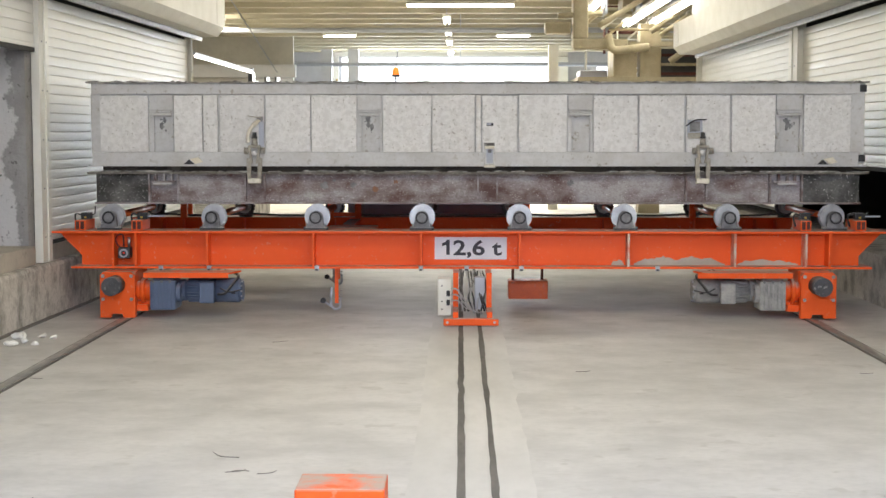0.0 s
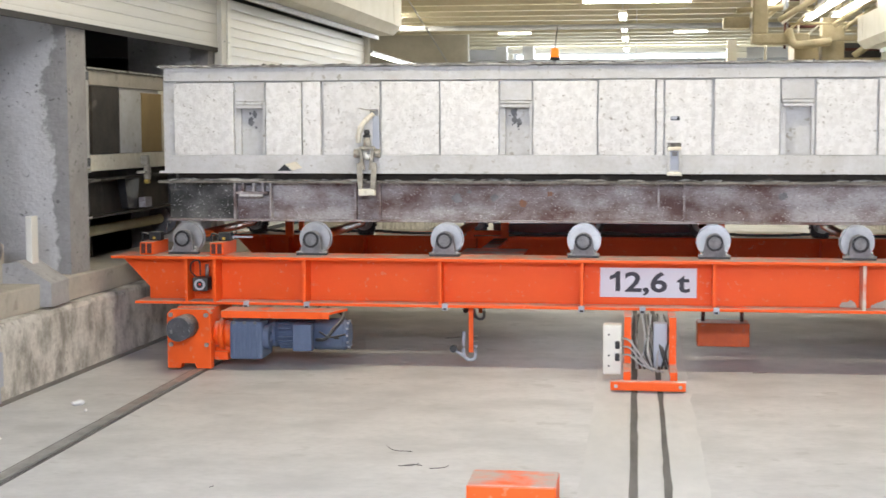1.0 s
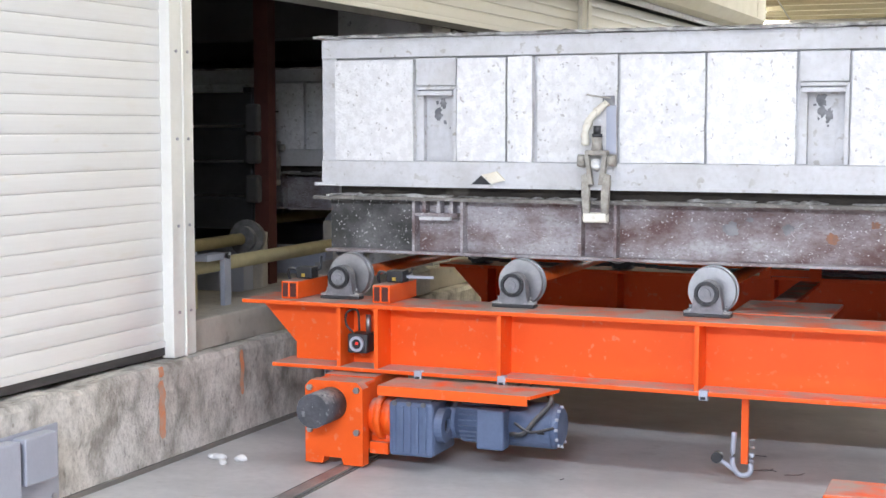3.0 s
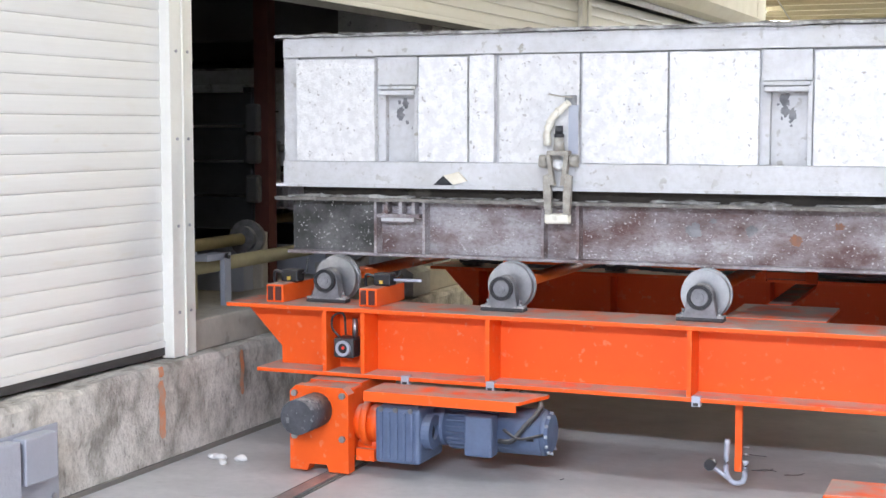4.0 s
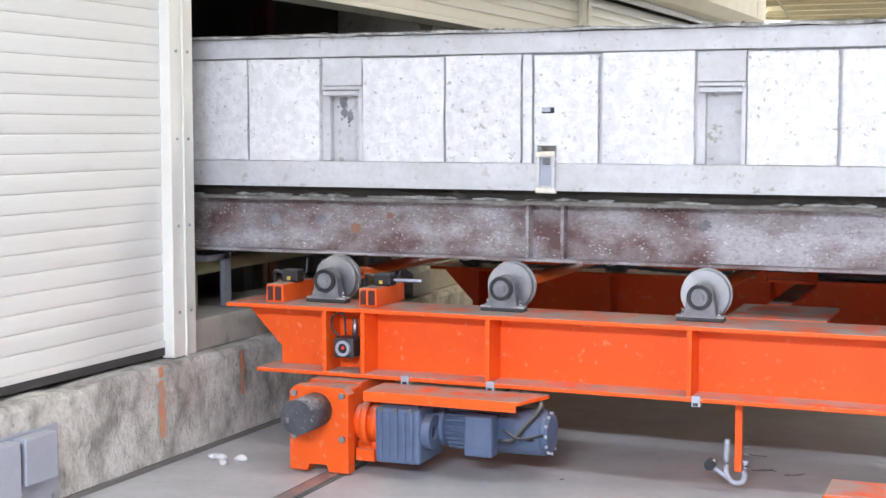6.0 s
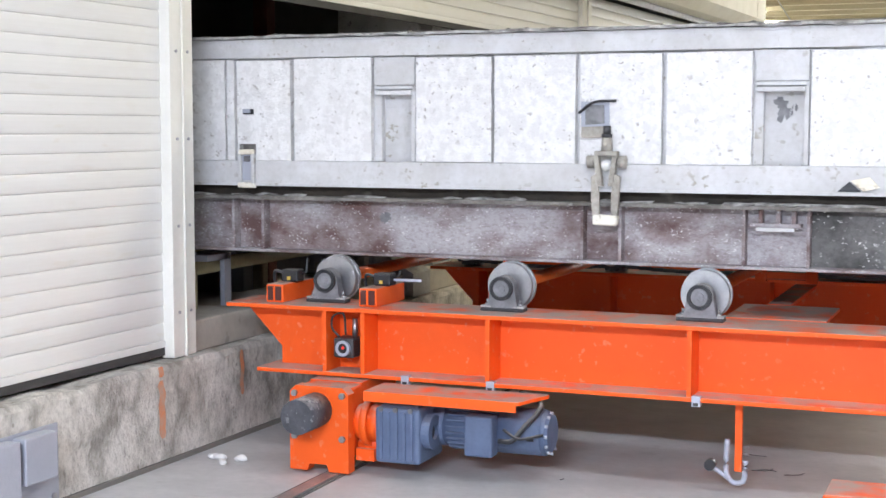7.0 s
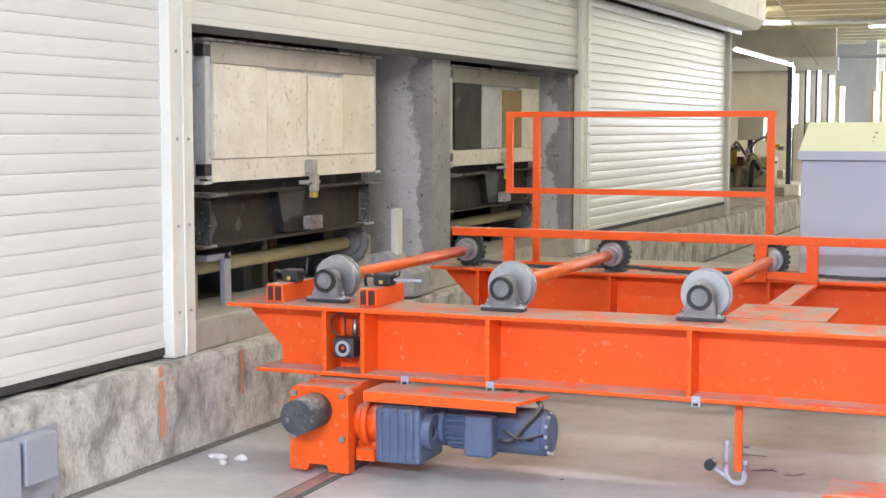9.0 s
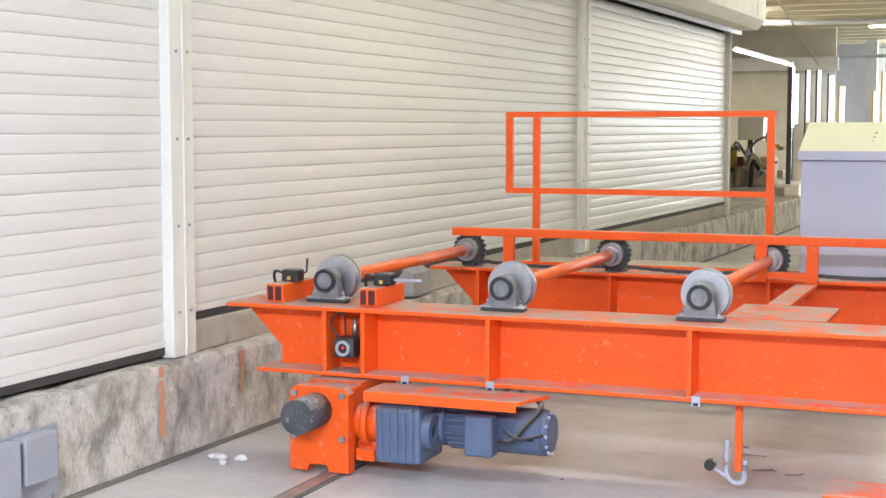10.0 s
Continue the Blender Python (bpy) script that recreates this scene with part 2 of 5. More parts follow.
GIRDER_DARK = material("dark_splashed_girder", (0.15, 0.145, 0.14), (0.04, 0.04, 0.035), rough=0.7, scale=4.5, fine=60, amount=0.95, bump=0.5, spots=0.9, spot_colour=(0.62, 0.6, 0.58), spot_scale=80, vary=0, edge=(0.4, 0.6))
YELLOW = material("dusty_yellow_paint", (0.55, 0.38, 0.06), rough=0.6, scale=8)
OCHRE = material("dull_ochre_shaft_paint", (0.42, 0.37, 0.2), (0.3, 0.26, 0.15), rough=0.6, scale=9, amount=0.5)
MARK = material("orange_spray_paint", (0.68, 0.24, 0.1), (0.5, 0.36, 0.27), rough=0.8, scale=14, fine=50, amount=0.9, vary=0)
RUBBLE = material("white_mortar_crumb", (0.78, 0.77, 0.74), rough=0.9, scale=20, bump=0.4)
CABLE = material("black_cable_sheath", (0.03, 0.03, 0.032), rough=0.5, dust=0.4)
GREYCABLE = material("grey_cable_sheath", (0.4, 0.4, 0.4), rough=0.5)
TUBE = glow("lit_fluorescent_tube", (1.0, 0.97, 0.9), 7.0)
DAYLIGHT = glow("daylit_window", (0.9, 0.95, 1.0), 1.5)
BEACON = glow("amber_beacon", (1.0, 0.25, 0.03), 0.6)
LASER = glow("dim_red_laser_window", (0.6, 0.03, 0.02), 0.5)
REDLAMP = glow("red_signal_lamp", (1.0, 0.08, 0.03), 5.0)


# ---- mesh helpers ----
def box(bm, x0, x1, y0, y1, z0, z1, bevel=0.0):
    vs = [bm.verts.new(p) for p in ((x0, y0, z0), (x1, y0, z0), (x1, y1, z0), (x0, y1, z0), (x0, y0, z1), (x1, y0, z1), (x1, y1, z1), (x0, y1, z1))]
    fs = [bm.faces.new([vs[i] for i in f]) for f in ((0, 3, 2, 1), (4, 5, 6, 7), (0, 1, 5, 4), (1, 2, 6, 5), (2, 3, 7, 6), (3, 0, 4, 7))]
    if bevel:
        es = list({e for f in fs for e in f.edges})
        bmesh.ops.bevel(bm, geom=es, offset=bevel, segments=2, profile=0.5, affect="EDGES")
    return bm


def prism(bm, pts, axis, a, b):
    """The outline pts, in the two axes other than axis, pushed from a to b along axis."""
    def put(p, h):
        return {"x": (h, p[0], p[1]), "y": (p[0], h, p[1]), "z": (p[0], p[1], h)}[axis]
    va, vb = [bm.verts.new(put(p, a)) for p in pts], [bm.verts.new(put(p, b)) for p in pts]
    k = len(pts)
    faces = [bm.faces.new(va), bm.faces.new(vb[::-1])] + [bm.faces.new((va[i], vb[i], vb[(i + 1) % k], va[(i + 1) % k])) for i in range(k)]
    bmesh.ops.recalc_face_normals(bm, faces=faces)
    return bm


def cyl(bm, c, axis, r, a, b, seg=20, r2=None):
    """A cylinder or cone about the axis through c (its two other coordinates), from a to b."""
    r2 = r if r2 is None else r2
    def put(u, v, h):
        return {"x": (h, c[0] + u, c[1] + v), "y": (c[0] + u, h, c[1] + v), "z": (c[0] + u, c[1] + v, h)}[axis]
    ang = [2 * math.pi * i / seg for i in range(seg)]
    va, vb = [bm.verts.new(put(r * math.cos(t), r * math.sin(t), a)) for t in ang], [bm.verts.new(put(r2 * math.cos(t), r2 * math.sin(t), b)) for t in ang]
    faces = [bm.faces.new(va), bm.faces.new(vb[::-1])] + [bm.faces.new((va[i], vb[i], vb[(i + 1) % seg], va[(i + 1) % seg])) for i in range(seg)]
    for f in faces[2:]:
        f.smooth = True
    bmesh.ops.recalc_face_normals(bm, faces=faces)
    return bm


def ring(bm, c, axis, ro, ri, a, b, seg=24):
    def put(u, v, h):
        return {"x": (h, c[0] + u, c[1] + v), "y": (c[0] + u, h, c[1] + v), "z": (c[0] + u, c[1] + v, h)}[axis]
    rows = [[bm.verts.new(put(r * math.cos(2 * math.pi * i / seg), r * math.sin(2 * math.pi * i / seg), h)) for i in range(seg)] for r, h in ((ro, a), (ro, b), (ri, b), (ri, a))]
    faces = [bm.faces.new((rows[k][i], rows[(k + 1) % 4][i], rows[(k + 1) % 4][(i + 1) % seg], rows[k][(i + 1) % seg])) for k in range(4) for i in range(seg)]
    bmesh.ops.recalc_face_normals(bm, faces=faces)
    return bm


def pipe(bm, pts, r, seg=8):
    """A round pipe along pts."""
    pts = [Vector(p) for p in pts]
    rows = []
    for i, p in enumerate(pts):
        d = (pts[min(i + 1, len(pts) - 1)] - pts[max(i - 1, 0)]).normalized()
        q = d.to_track_quat("Z", "Y")
        rows.append([bm.verts.new(p + q @ Vector((r * math.cos(2 * math.pi * k / seg), r * math.sin(2 * math.pi * k / seg), 0))) for k in range(seg)])
    for a, b in zip(rows, rows[1:]):
        for k in range(seg):
            bm.faces.new((a[k], a[(k + 1) % seg], b[(k + 1) % seg], b[k])).smooth = True
    bm.faces.new(rows[0][::-1])
    bm.faces.new(rows[-1])
    return bm


def arc(points, n=6):
    """A smooth line through points (Catmull-Rom)."""
    p = [Vector(q) for q in points]
    p = [p[0] * 2 - p[1]] + p + [p[-1] * 2 - p[-2]]
    out = []
    for i in range(1, len(p) - 2):
        for k in range(n):
            t = k / n
            out.append(0.5 * ((2 * p[i]) + (p[i + 1] - p[i - 1]) * t + (2 * p[i - 1] - 5 * p[i] + 4 * p[i + 1] - p[i + 2]) * t * t + (3 * p[i] - p[i - 1] - 3 * p[i + 1] + p[i + 2]) * t ** 3))
    return out + [p[-2]]


def mesh(bm, name, mat):
    me = bpy.data.meshes.new(name)
    bm.to_mesh(me)
    bm.free()
    me.materials.append(mat)
    return me


def part(name, bm, mat, parent=None, label=""):
    ob = new(name, bm if isinstance(bm, bpy.types.Mesh) else mesh(bm, name, mat))
    if parent:
        ob.parent = parent
    return tagged(ob, label)


def thing(name, label, category, group="", kind="", m=None):
    ob = tagged(new(name), label, category, group, kind)
    if m:
        ob.matrix_world = m
    return ob


def B(*a, **k):
    return box(bmesh.new(), *a, **k)


def rough_edge(bm, amount, scale=9.0):
    for v in bm.verts:
        v.co += noise.noise_vector(v.co * scale) * amount
    return bm


# ---- the hall ----
ground = part("floor", B(-14, 12, -9, 49, -0.3, 0.0), FLOOR)
tagged(ground, "dusty pale grey concrete floor with light wear", "floor", kind="structure")

LEFT = pose(-3.36, 4.8, 0, 0, 0, -1.5)   # local x: out of the wall, local y: along it
RIGHT = pose(3.5, 15.3, 0, 0, 0, 180)


def floor_strip(x, w, y0, y1, mat, name, label, z=0.004, jag=0.0):
    bm = bmesh.new()
    k = int((y1 - y0) / 0.12)
    prev = None
    for i in range(k + 1):
        y = y0 + (y1 - y0) * i / k
        j = noise.noise(Vector((x * 3, y * 4, 1))) * jag, noise.noise(Vector((x * 3, y * 4, 7))) * jag
        row = [bm.verts.new((x - w / 2 + j[0], y, z)), bm.verts.new((x + w / 2 + j[1], y, z))]
        if prev:
            bm.faces.new((prev[0], prev[1], row[1], row[0]))
        prev = row
    return tagged(part(name, bm, mat), label, "floor marking", kind="structure")


floor_strip(0.05, 0.52, -2, 30, SMEAR, "floor_screed_strip", "paler screed strip along the middle of the floor", 0.003, 0.02)
floor_strip(0.005, 0.035, -2, 30, SLOT, "floor_groove", "dark grimy guide groove in the floor", 0.007, 0.008)
floor_strip(0.145, 0.03, -2, 30, SLOT, "floor_groove", "dark grimy guide groove in the floor", 0.007, 0.008)
for rx in (-2.6, 2.71):
    rail = thing("floor_rail", "worn grey steel rail sunk flush in the concrete floor", "rail", "cart rails", "structure")
    part("rail_head", B(rx - 0.03, rx + 0.03, -2, 30, -0.05, 0.012), RAIL, rail)
    for e in (-1, 1):
        part("rail_groove", B(rx + e * 0.04 - 0.008, rx + e * 0.04 + 0.008, -2, 30, -0.05, 0.005), SLOT, rail)

# shell that closes the hall
for nm, dims, mat in (("wall_back", (-14, 12, -9.3, -9, 0, CEILING), FARWALL), ("wall_far", (-14, 12, 48.5, 48.8, 0, CEILING), FARWALL),
                      ("wall_outer_west", (-14.3, -14, -9.3, 48.8, 0, CEILING), FARWALL), ("wall_outer_east", (12, 12.3, -9.3, 48.8, 0, CEILING), FARWALL)):
    tagged(part(nm, B(*dims), mat), "plain grey block hall wall", "wall", kind="structure")
bm = B(-14.3, 12.3, -9.3, 48.8, CEILING, CEILING + 0.3)
for i in range(38):
    y = -8.5 + i * 1.5
    prism(bm, [(y - 0.22, CEILING + 0.02), (y - 0.12, CEILING - 0.3), (y + 0.12, CEILING - 0.3), (y + 0.22, CEILING + 0.02)], "x", -14, 12)
tagged(part("ceiling", bm, CEIL), "ribbed grey-brown concrete ceiling", "ceiling", kind="structure")


# ---- roller shutters along the walls ----
PITCH = 0.0755


def slat_mesh(length):
    bm = bmesh.new()
    prism(bm, [(0.0035, 0.0006), (0.0064, 0.0022), (0.0082, 0.010), (0.0090, 0.03), (0.0086, 0.05), (0.0072, 0.066), (0.0056, 0.0725), (0.0040, 0.0752), (-0.004, 0.0752), (-0.004, 0.0006)], "y", 0, length)
    return mesh(bm, "slat", SLAT)


def shutter(wall, s0, s1, z0, z1, n, label, group):
    """A curtain of slats hanging from z1 down to z0, at n out of the wall, between s0 and s1 along it."""
    ob = thing("roller_shutter", label, "roller shutter", group, m=wall @ Matrix.Translation((n, s0, z0)))
    me = slat_mesh(s1 - s0)
    part("rubber_seal", B(-0.012, 0.012, 0, s1 - s0, -0.035, 0.0), RUBBER, ob, "black rubber seal strip")
    part("bottom_bar", B(-0.014, 0.016, 0, s1 - s0, 0.0, 0.03, bevel=0.003), SLAT, ob)
    for i in range(int((z1 - z0 - 0.03) / PITCH)):
        part("slat", me, SLAT, ob).location = (0, 0, 0.03 + i * PITCH)
    return ob


def guide(wall, s, w, z0, z1, n0=-0.09, n1=0.0):
    ob = thing("guide_rail", "cream painted steel shutter guide rail with screw heads", "guide rail", "shutter guides", m=wall @ Matrix.Translation((0, s, 0)))
    part("guide_face", B(n0, n1, -w / 2, w / 2, z0, z1, bevel=0.004), POST, ob)
    part("guide_fold", B(n1 + 0.002, n1 + 0.012, -0.004, 0.004, z0, z1), POST, ob)
    for k in range(int((z1 - z0) / 0.38)):
        for e in (-0.25, 0.25):
            bm = bmesh.new()
            cyl(bm, (e * w, z0 + 0.2 + k * 0.38), "x", 0.007, n1, n1 + 0.006, 8)
            part("screw", bm, STEEL, ob)
    return ob


def housing(wall, s0, s1, z0, z1, depth, label):
    ob = thing("shutter_housing", label, "shutter housing", "shutter housings", m=wall)
    bm = bmesh.new()
    prism(bm, [(0.0, z0), (depth - 0.09, z0), (depth, z0 + 0.1), (depth, z1), (0.0, z1)], "y", s0, s1)
    part("casing", bm, POST, ob)
    part("lip", B(0.0, 0.03, s0, s1, z0 - 0.05, z0 - 0.002), STEEL, ob)
    for s in (s0 + 0.35, (s0 + s1) / 2, s1 - 0.35):
        part("joint_plate", B(depth, depth + 0.004, s - 0.12, s + 0.12, z0 + 0.12, z1 - 0.03), POST, ob)
    return ob


# left wall: plinth, upper wall, pillars
bm = bmesh.new()
cols, prev = 360, None
for i in range(cols + 1):
    s = -8 + 25 * i / cols
    prof = [(-0.9, 0.0), (0.0, 0.0), (0.0, 0.06), (0.0, 0.12), (0.0, 0.18), (0.0, 0.24), (0.0, 0.3), (0.0, 0.36), (0.0, 0.4), (-0.012, 0.427), (-0.06, 0.427), (-0.9, 0.427)]
    row = []
    for n_, z in prof:
        q = Vector((n_, s, z))
        d = noise.noise_vector(q * 5) * 0.007 + noise.noise_vector(q * 17) * 0.004
        edge = 0.02 * max(0, noise.noise(Vector((s * 6, 3, 1)))) if z > 0.41 and n_ > -0.1 else 0
        row.append(bm.verts.new((n_ + (d.x if n_ > -0.1 else 0) - edge * 0.5, s, z + (d.z - edge if 0.01 < z and n_ > -0.1 else 0))))
    if prev:
        for k in range(len(prof) - 1):
            bm.faces.new((prev[k], row[k], row[k + 1], prev[k + 1]))
    prev = row
bmesh.ops.recalc_face_normals(bm, faces=bm.faces)
plinth = part("wall_plinth", bm, CONCRETE)
plinth.matrix_world = LEFT
tagged(plinth, "low stained concrete plinth wall under the shutters", "plinth", kind="structure")
trim = part("baseboard", rough_edge(B(0.0, 0.014, -8, 17, 0.001, 0.022), 0.002, 9), material("dark_grout_line", (0.2, 0.185, 0.16), rough=0.9, scale=5, bump=0.4))
trim.matrix_world = LEFT
tagged(trim, "dark dirty fillet where the plinth meets the floor", "baseboard", kind="structure")
sill = part("trim_upstand", rough_edge(B(-0.5, -0.085, 0.6, 6.15, 0.427, 0.572, bevel=0.008), 0.004, 5), CONCRETE_PALE)
sill.matrix_world = LEFT
tagged(sill, "chipped concrete upstand below the opening", "sill", kind="structure")
sill = part("trim_upstand_north", rough_edge(B(-0.5, -0.085, 6.45, 11.7, 0.427, 0.551, bevel=0.008), 0.003, 5), CONCRETE_PALE)
sill.matrix_world = LEFT
tagged(sill, "pale concrete upstand below the closed shutter", "sill", kind="structure")
upper = part("wall_west_upper", B(-0.06, 0.0, -8, 11.8, 2.62, CEILING), POST)
upper.matrix_world = LEFT
tagged(upper, "cream painted upper wall above the shutters", "wall", kind="structure")
# chamber shell, its inner darkness carried by the concrete's colour
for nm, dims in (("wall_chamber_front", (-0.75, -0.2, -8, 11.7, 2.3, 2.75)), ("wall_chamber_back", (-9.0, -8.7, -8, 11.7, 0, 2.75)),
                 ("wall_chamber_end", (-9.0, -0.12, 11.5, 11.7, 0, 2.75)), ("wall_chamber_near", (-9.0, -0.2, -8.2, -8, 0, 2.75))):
    w = part(nm, B(*dims), SHADED_WALL)
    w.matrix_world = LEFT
    tagged(w, "curing chamber concrete wall, coloured near-black for its shade", "wall", kind="structure")
roof = part("ceiling_chamber", B(-9.0, -0.2, -8.2, 11.7, 2.75, 2.95), SHADED_WALL)
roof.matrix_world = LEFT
tagged(roof, "curing chamber concrete ceiling, coloured near-black for its shade", "ceiling", kind="structure")
cfloor = part("floor_chamber", B(-9.0, -0.9, -8, 11.5, 0.0, 0.44), CONCRETE_PALE)
cfloor.matrix_world = LEFT
tagged(cfloor, "dusty concrete floor of the curing chamber", "floor", kind="structure")
for s0, s1, mat in ((3.46, 3.74, PILLAR), (6.12, 6.42, PILLAR), (0.2, 0.42, SHADED_WALL)):
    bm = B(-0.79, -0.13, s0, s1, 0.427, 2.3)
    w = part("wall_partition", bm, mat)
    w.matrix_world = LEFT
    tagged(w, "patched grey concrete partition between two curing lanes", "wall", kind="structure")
    h = part("wall_partition_header", B(-8.7, -0.79, s0, s1, 2.02, 2.75), SHADED_WALL)
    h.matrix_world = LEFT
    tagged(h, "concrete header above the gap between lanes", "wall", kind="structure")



# for dark stains, and for clamp holes whose shade is painted
STAIN_HOLE_DARK = material("dark_stain_and_hole_shade", (0.15, 0.15, 0.155), (0.3, 0.3, 0.3), rough=0.95, scale=16, fine=50, amount=0.9, bump=0.4, vary=0)
guide(LEFT, 0.58, 0.175, 0.43, 2.7, -0.12, -0.055)
guide(LEFT, 6.36, 0.24, 0.43, 2.7, -0.12, -0.055)
guide(LEFT, 11.78, 0.1, 0.43, 2.7, -0.12, -0.055)
shutter(LEFT, -5.4, 0.5, 0.478, 2.62, -0.115, "closed cream roller shutter with weathered aluminium slats", "roller shutters")
moving_shutter = shutter(LEFT, 0.66, 6.245, 2.1, 4.2, -0.10, "cream roller shutter that rolls down over the curing lane", "roller shutters")
shutter(LEFT, 6.475, 11.72, 0.59, 2.55, -0.10, "closed cream roller shutter with bright window reflections", "roller shutters")
housing(LEFT, -8, 11.95, 2.56, 3.05, 0.3, "long cream sheet-metal shutter housing along the wall")

# right wall
plinth = part("wall_plinth_east", B(-0.9, 0.0, -7.0, 20, 0.0, 0.427), CONCRETE)
plinth.matrix_world = RIGHT
tagged(plinth, "low stained concrete plinth wall under the shutters", "plinth", kind="structure")
upper = part("wall_east_upper", B(-0.06, 0.0, -6.5, 20, 2.62, CEILING), POST)
upper.matrix_world = RIGHT
tagged(upper, "cream painted upper wall above the shutters", "wall", kind="structure")
# east chamber walls and roof, likewise darkened by colour for shade
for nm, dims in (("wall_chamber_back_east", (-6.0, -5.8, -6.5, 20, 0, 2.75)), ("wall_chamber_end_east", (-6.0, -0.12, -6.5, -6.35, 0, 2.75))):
    w = part(nm, B(*dims), SHADED_WALL)
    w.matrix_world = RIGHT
    tagged(w, "curing chamber concrete wall, coloured near-black for its shade", "wall", kind="structure")
roof = part("ceiling_chamber_east", B(-6.0, -0.2, -6.5, 20, 2.75, 2.95), SHADED_WALL)
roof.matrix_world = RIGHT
tagged(roof, "curing chamber concrete ceiling, coloured near-black for its shade", "ceiling", kind="structure")
guide(RIGHT, 0.0, 0.4, 0.43, 2.7, -0.12, -0.03)
guide(RIGHT, -6.15, 0.12, 0.43, 2.7, -0.12, -0.03)
guide(RIGHT, 6.4, 0.24, 0.43, 2.7, -0.12, -0.03)
shutter(RIGHT, -6.1, -0.2, 0.6, 2.6, -0.10, "closed cream roller shutter with weathered aluminium slats", "roller shutters")
shutter(RIGHT, 0.2, 6.28, 1.15, 2.6, -0.10, "half-raised cream roller shutter above a dark curing lane", "roller shutters")
shutter(RIGHT, 6.52, 14, 0.5, 2.6, -0.10, "closed cream roller shutter with weathered aluminium slats", "roller shutters")
housing(RIGHT, -6.0, 20, 2.6, 3.05, 0.35, "long cream sheet-metal shutter housing along the wall")


# ---- the mould that rides on the cart ----
def mould(label, end_mats, name="concrete_mould"):
    ob = thing(name, label, "concrete mould", "moulds")
    X0, X1, D = -2.97, 3.232, 1.91
    # marks along the side, one every 4.544 mm
    at = lambda u: (u - 814.6) * 0.004544
    # girder base
    for y0, y1, wy in ((0.0, 0.13, 0.07), (D - 0.13, D, D - 0.07)):
        g = part("side_girder", B(at(263), at(1417), wy - 0.006, wy + 0.006, 0.886, 1.115), GIRDER, ob, "mortar-splashed brown steel girder")
        for a, b in ((X0 + 0.02, at(263) - 0.0005), (at(1417) + 0.0005, X1 - 0.02)):
            part("end_bay", B(a, b, wy - 0.006, wy + 0.006, 0.886, 1.115), GIRDER_DARK, g, "dark oily end bay of the girder")
        part("bottom_flange", B(X0 + 0.02, X1 - 0.02, y0, y1, 0.872, 0.886, bevel=0.003), GIRDER, g)
        ledge = B(X0 - 0.03, X1 + 0.03, y0 - 0.02, y1 + 0.02, 1.115, 1.13)
        bmesh.ops.subdivide_edges(ledge, edges=[e for e in ledge.edges if abs(e.verts[0].co.x - e.verts[1].co.x) > 1], cuts=150)
        part("top_flange", rough_edge(ledge, 0.004, 17), GIRDER_LEDGE, g)
    for x0, x1, wx in ((X0 + 0.02, X0 + 0.14, X0 + 0.09), (X1 - 0.14, X1 - 0.02, X1 - 0.09)):
        g = part("end_girder", B(wx - 0.006, wx + 0.006, 0.08, D - 0.08, 0.886, 1.115), GIRDER_END_GAP, ob, "dark oily end girder")
        part("bottom_flange", B(x0, x1, 0.14, D - 0.14, 0.872, 0.886), GIRDER_END_GAP, g)
        part("top_flange", B(x0 - 0.02, x1 + 0.02, 0.16, D - 0.16, 1.115, 1.13), GIRDER_END_GAP, g)
    for u in (262, 313, 433, 467, 846, 880, 1214, 1250, 1362, 1418):
        part("girder_stiffener", B(at(u) - 0.006, at(u) + 0.006, 0.004, 0.064, 0.886, 1.115), GIRDER, ob)
    for u in (287, 1390):
        x = at(u)
        part("fork_bracket", B(x - 0.1, x + 0.1, -0.005, 0.05, 1.045, 1.06), GIRDER, ob)
        for e in (-0.06, 0.01, 0.07):
            part("bracket_web", B(x + e - 0.008, x + e + 0.008, 0.0, 0.05, 1.06, 1.115), GIRDER, ob)
        part("bracket_lip", B(x - 0.075, x + 0.075, -0.02, 0.0, 1.03, 1.044), FRAME, ob)
    # joint between girder and box, gap shade painted near-black, with lumps of set mortar
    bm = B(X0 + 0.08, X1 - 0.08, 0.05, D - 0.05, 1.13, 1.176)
    part("joint_bed", bm, GIRDER_END_GAP, ob, "joint bed coloured near-black for the shaded gap")
    rnd = random.Random(4)
    bm = bmesh.new()
    for i in range(90):
        c = Vector((rnd.uniform(X0, X1), rnd.uniform(-0.005, 0.03), 1.134))
        m = Matrix.Translation(c) @ Matrix.Diagonal((rnd.uniform(0.02, 0.09), rnd.uniform(0.015, 0.03), rnd.uniform(0.003, 0.011), 1))
        bmesh.ops.create_icosphere(bm, subdivisions=1, radius=1, matrix=m)
    lumps = part("mortar_crust", rough_edge(bm, 0.008, 30), RIM, ob, "ragged lumps of set mortar")
    lumps["kind"] = "stuff"
    # bottom rail
    for y0, y1 in ((-0.012, 0.03), (D - 0.03, D + 0.012)):
        bm = B(X0 + 0.01, X1 - 0.05, y0, y1, 1.182, 1.29, bevel=0.004)
        box(bm, X0 - 0.02, X1 + 0.01, y0 - 0.015, y1 + 0.01, 1.176, 1.19)
        part("bottom_rail", bm, FRAME, ob)
        part("top_rail", B(X0 + 0.01, X1 - 0.05, y0 + 0.004, y1, 1.752, 1.838, bevel=0.004), FRAME, ob)
        part("side_sheet", B(X0 + 0.02, X1 - 0.02, y0 + 0.07 if y0 < 0.5 else y0 - 0.04, y0 + 0.075 if y0 < 0.5 else y0 - 0.035, 1.2, 1.83), FRAME, ob)
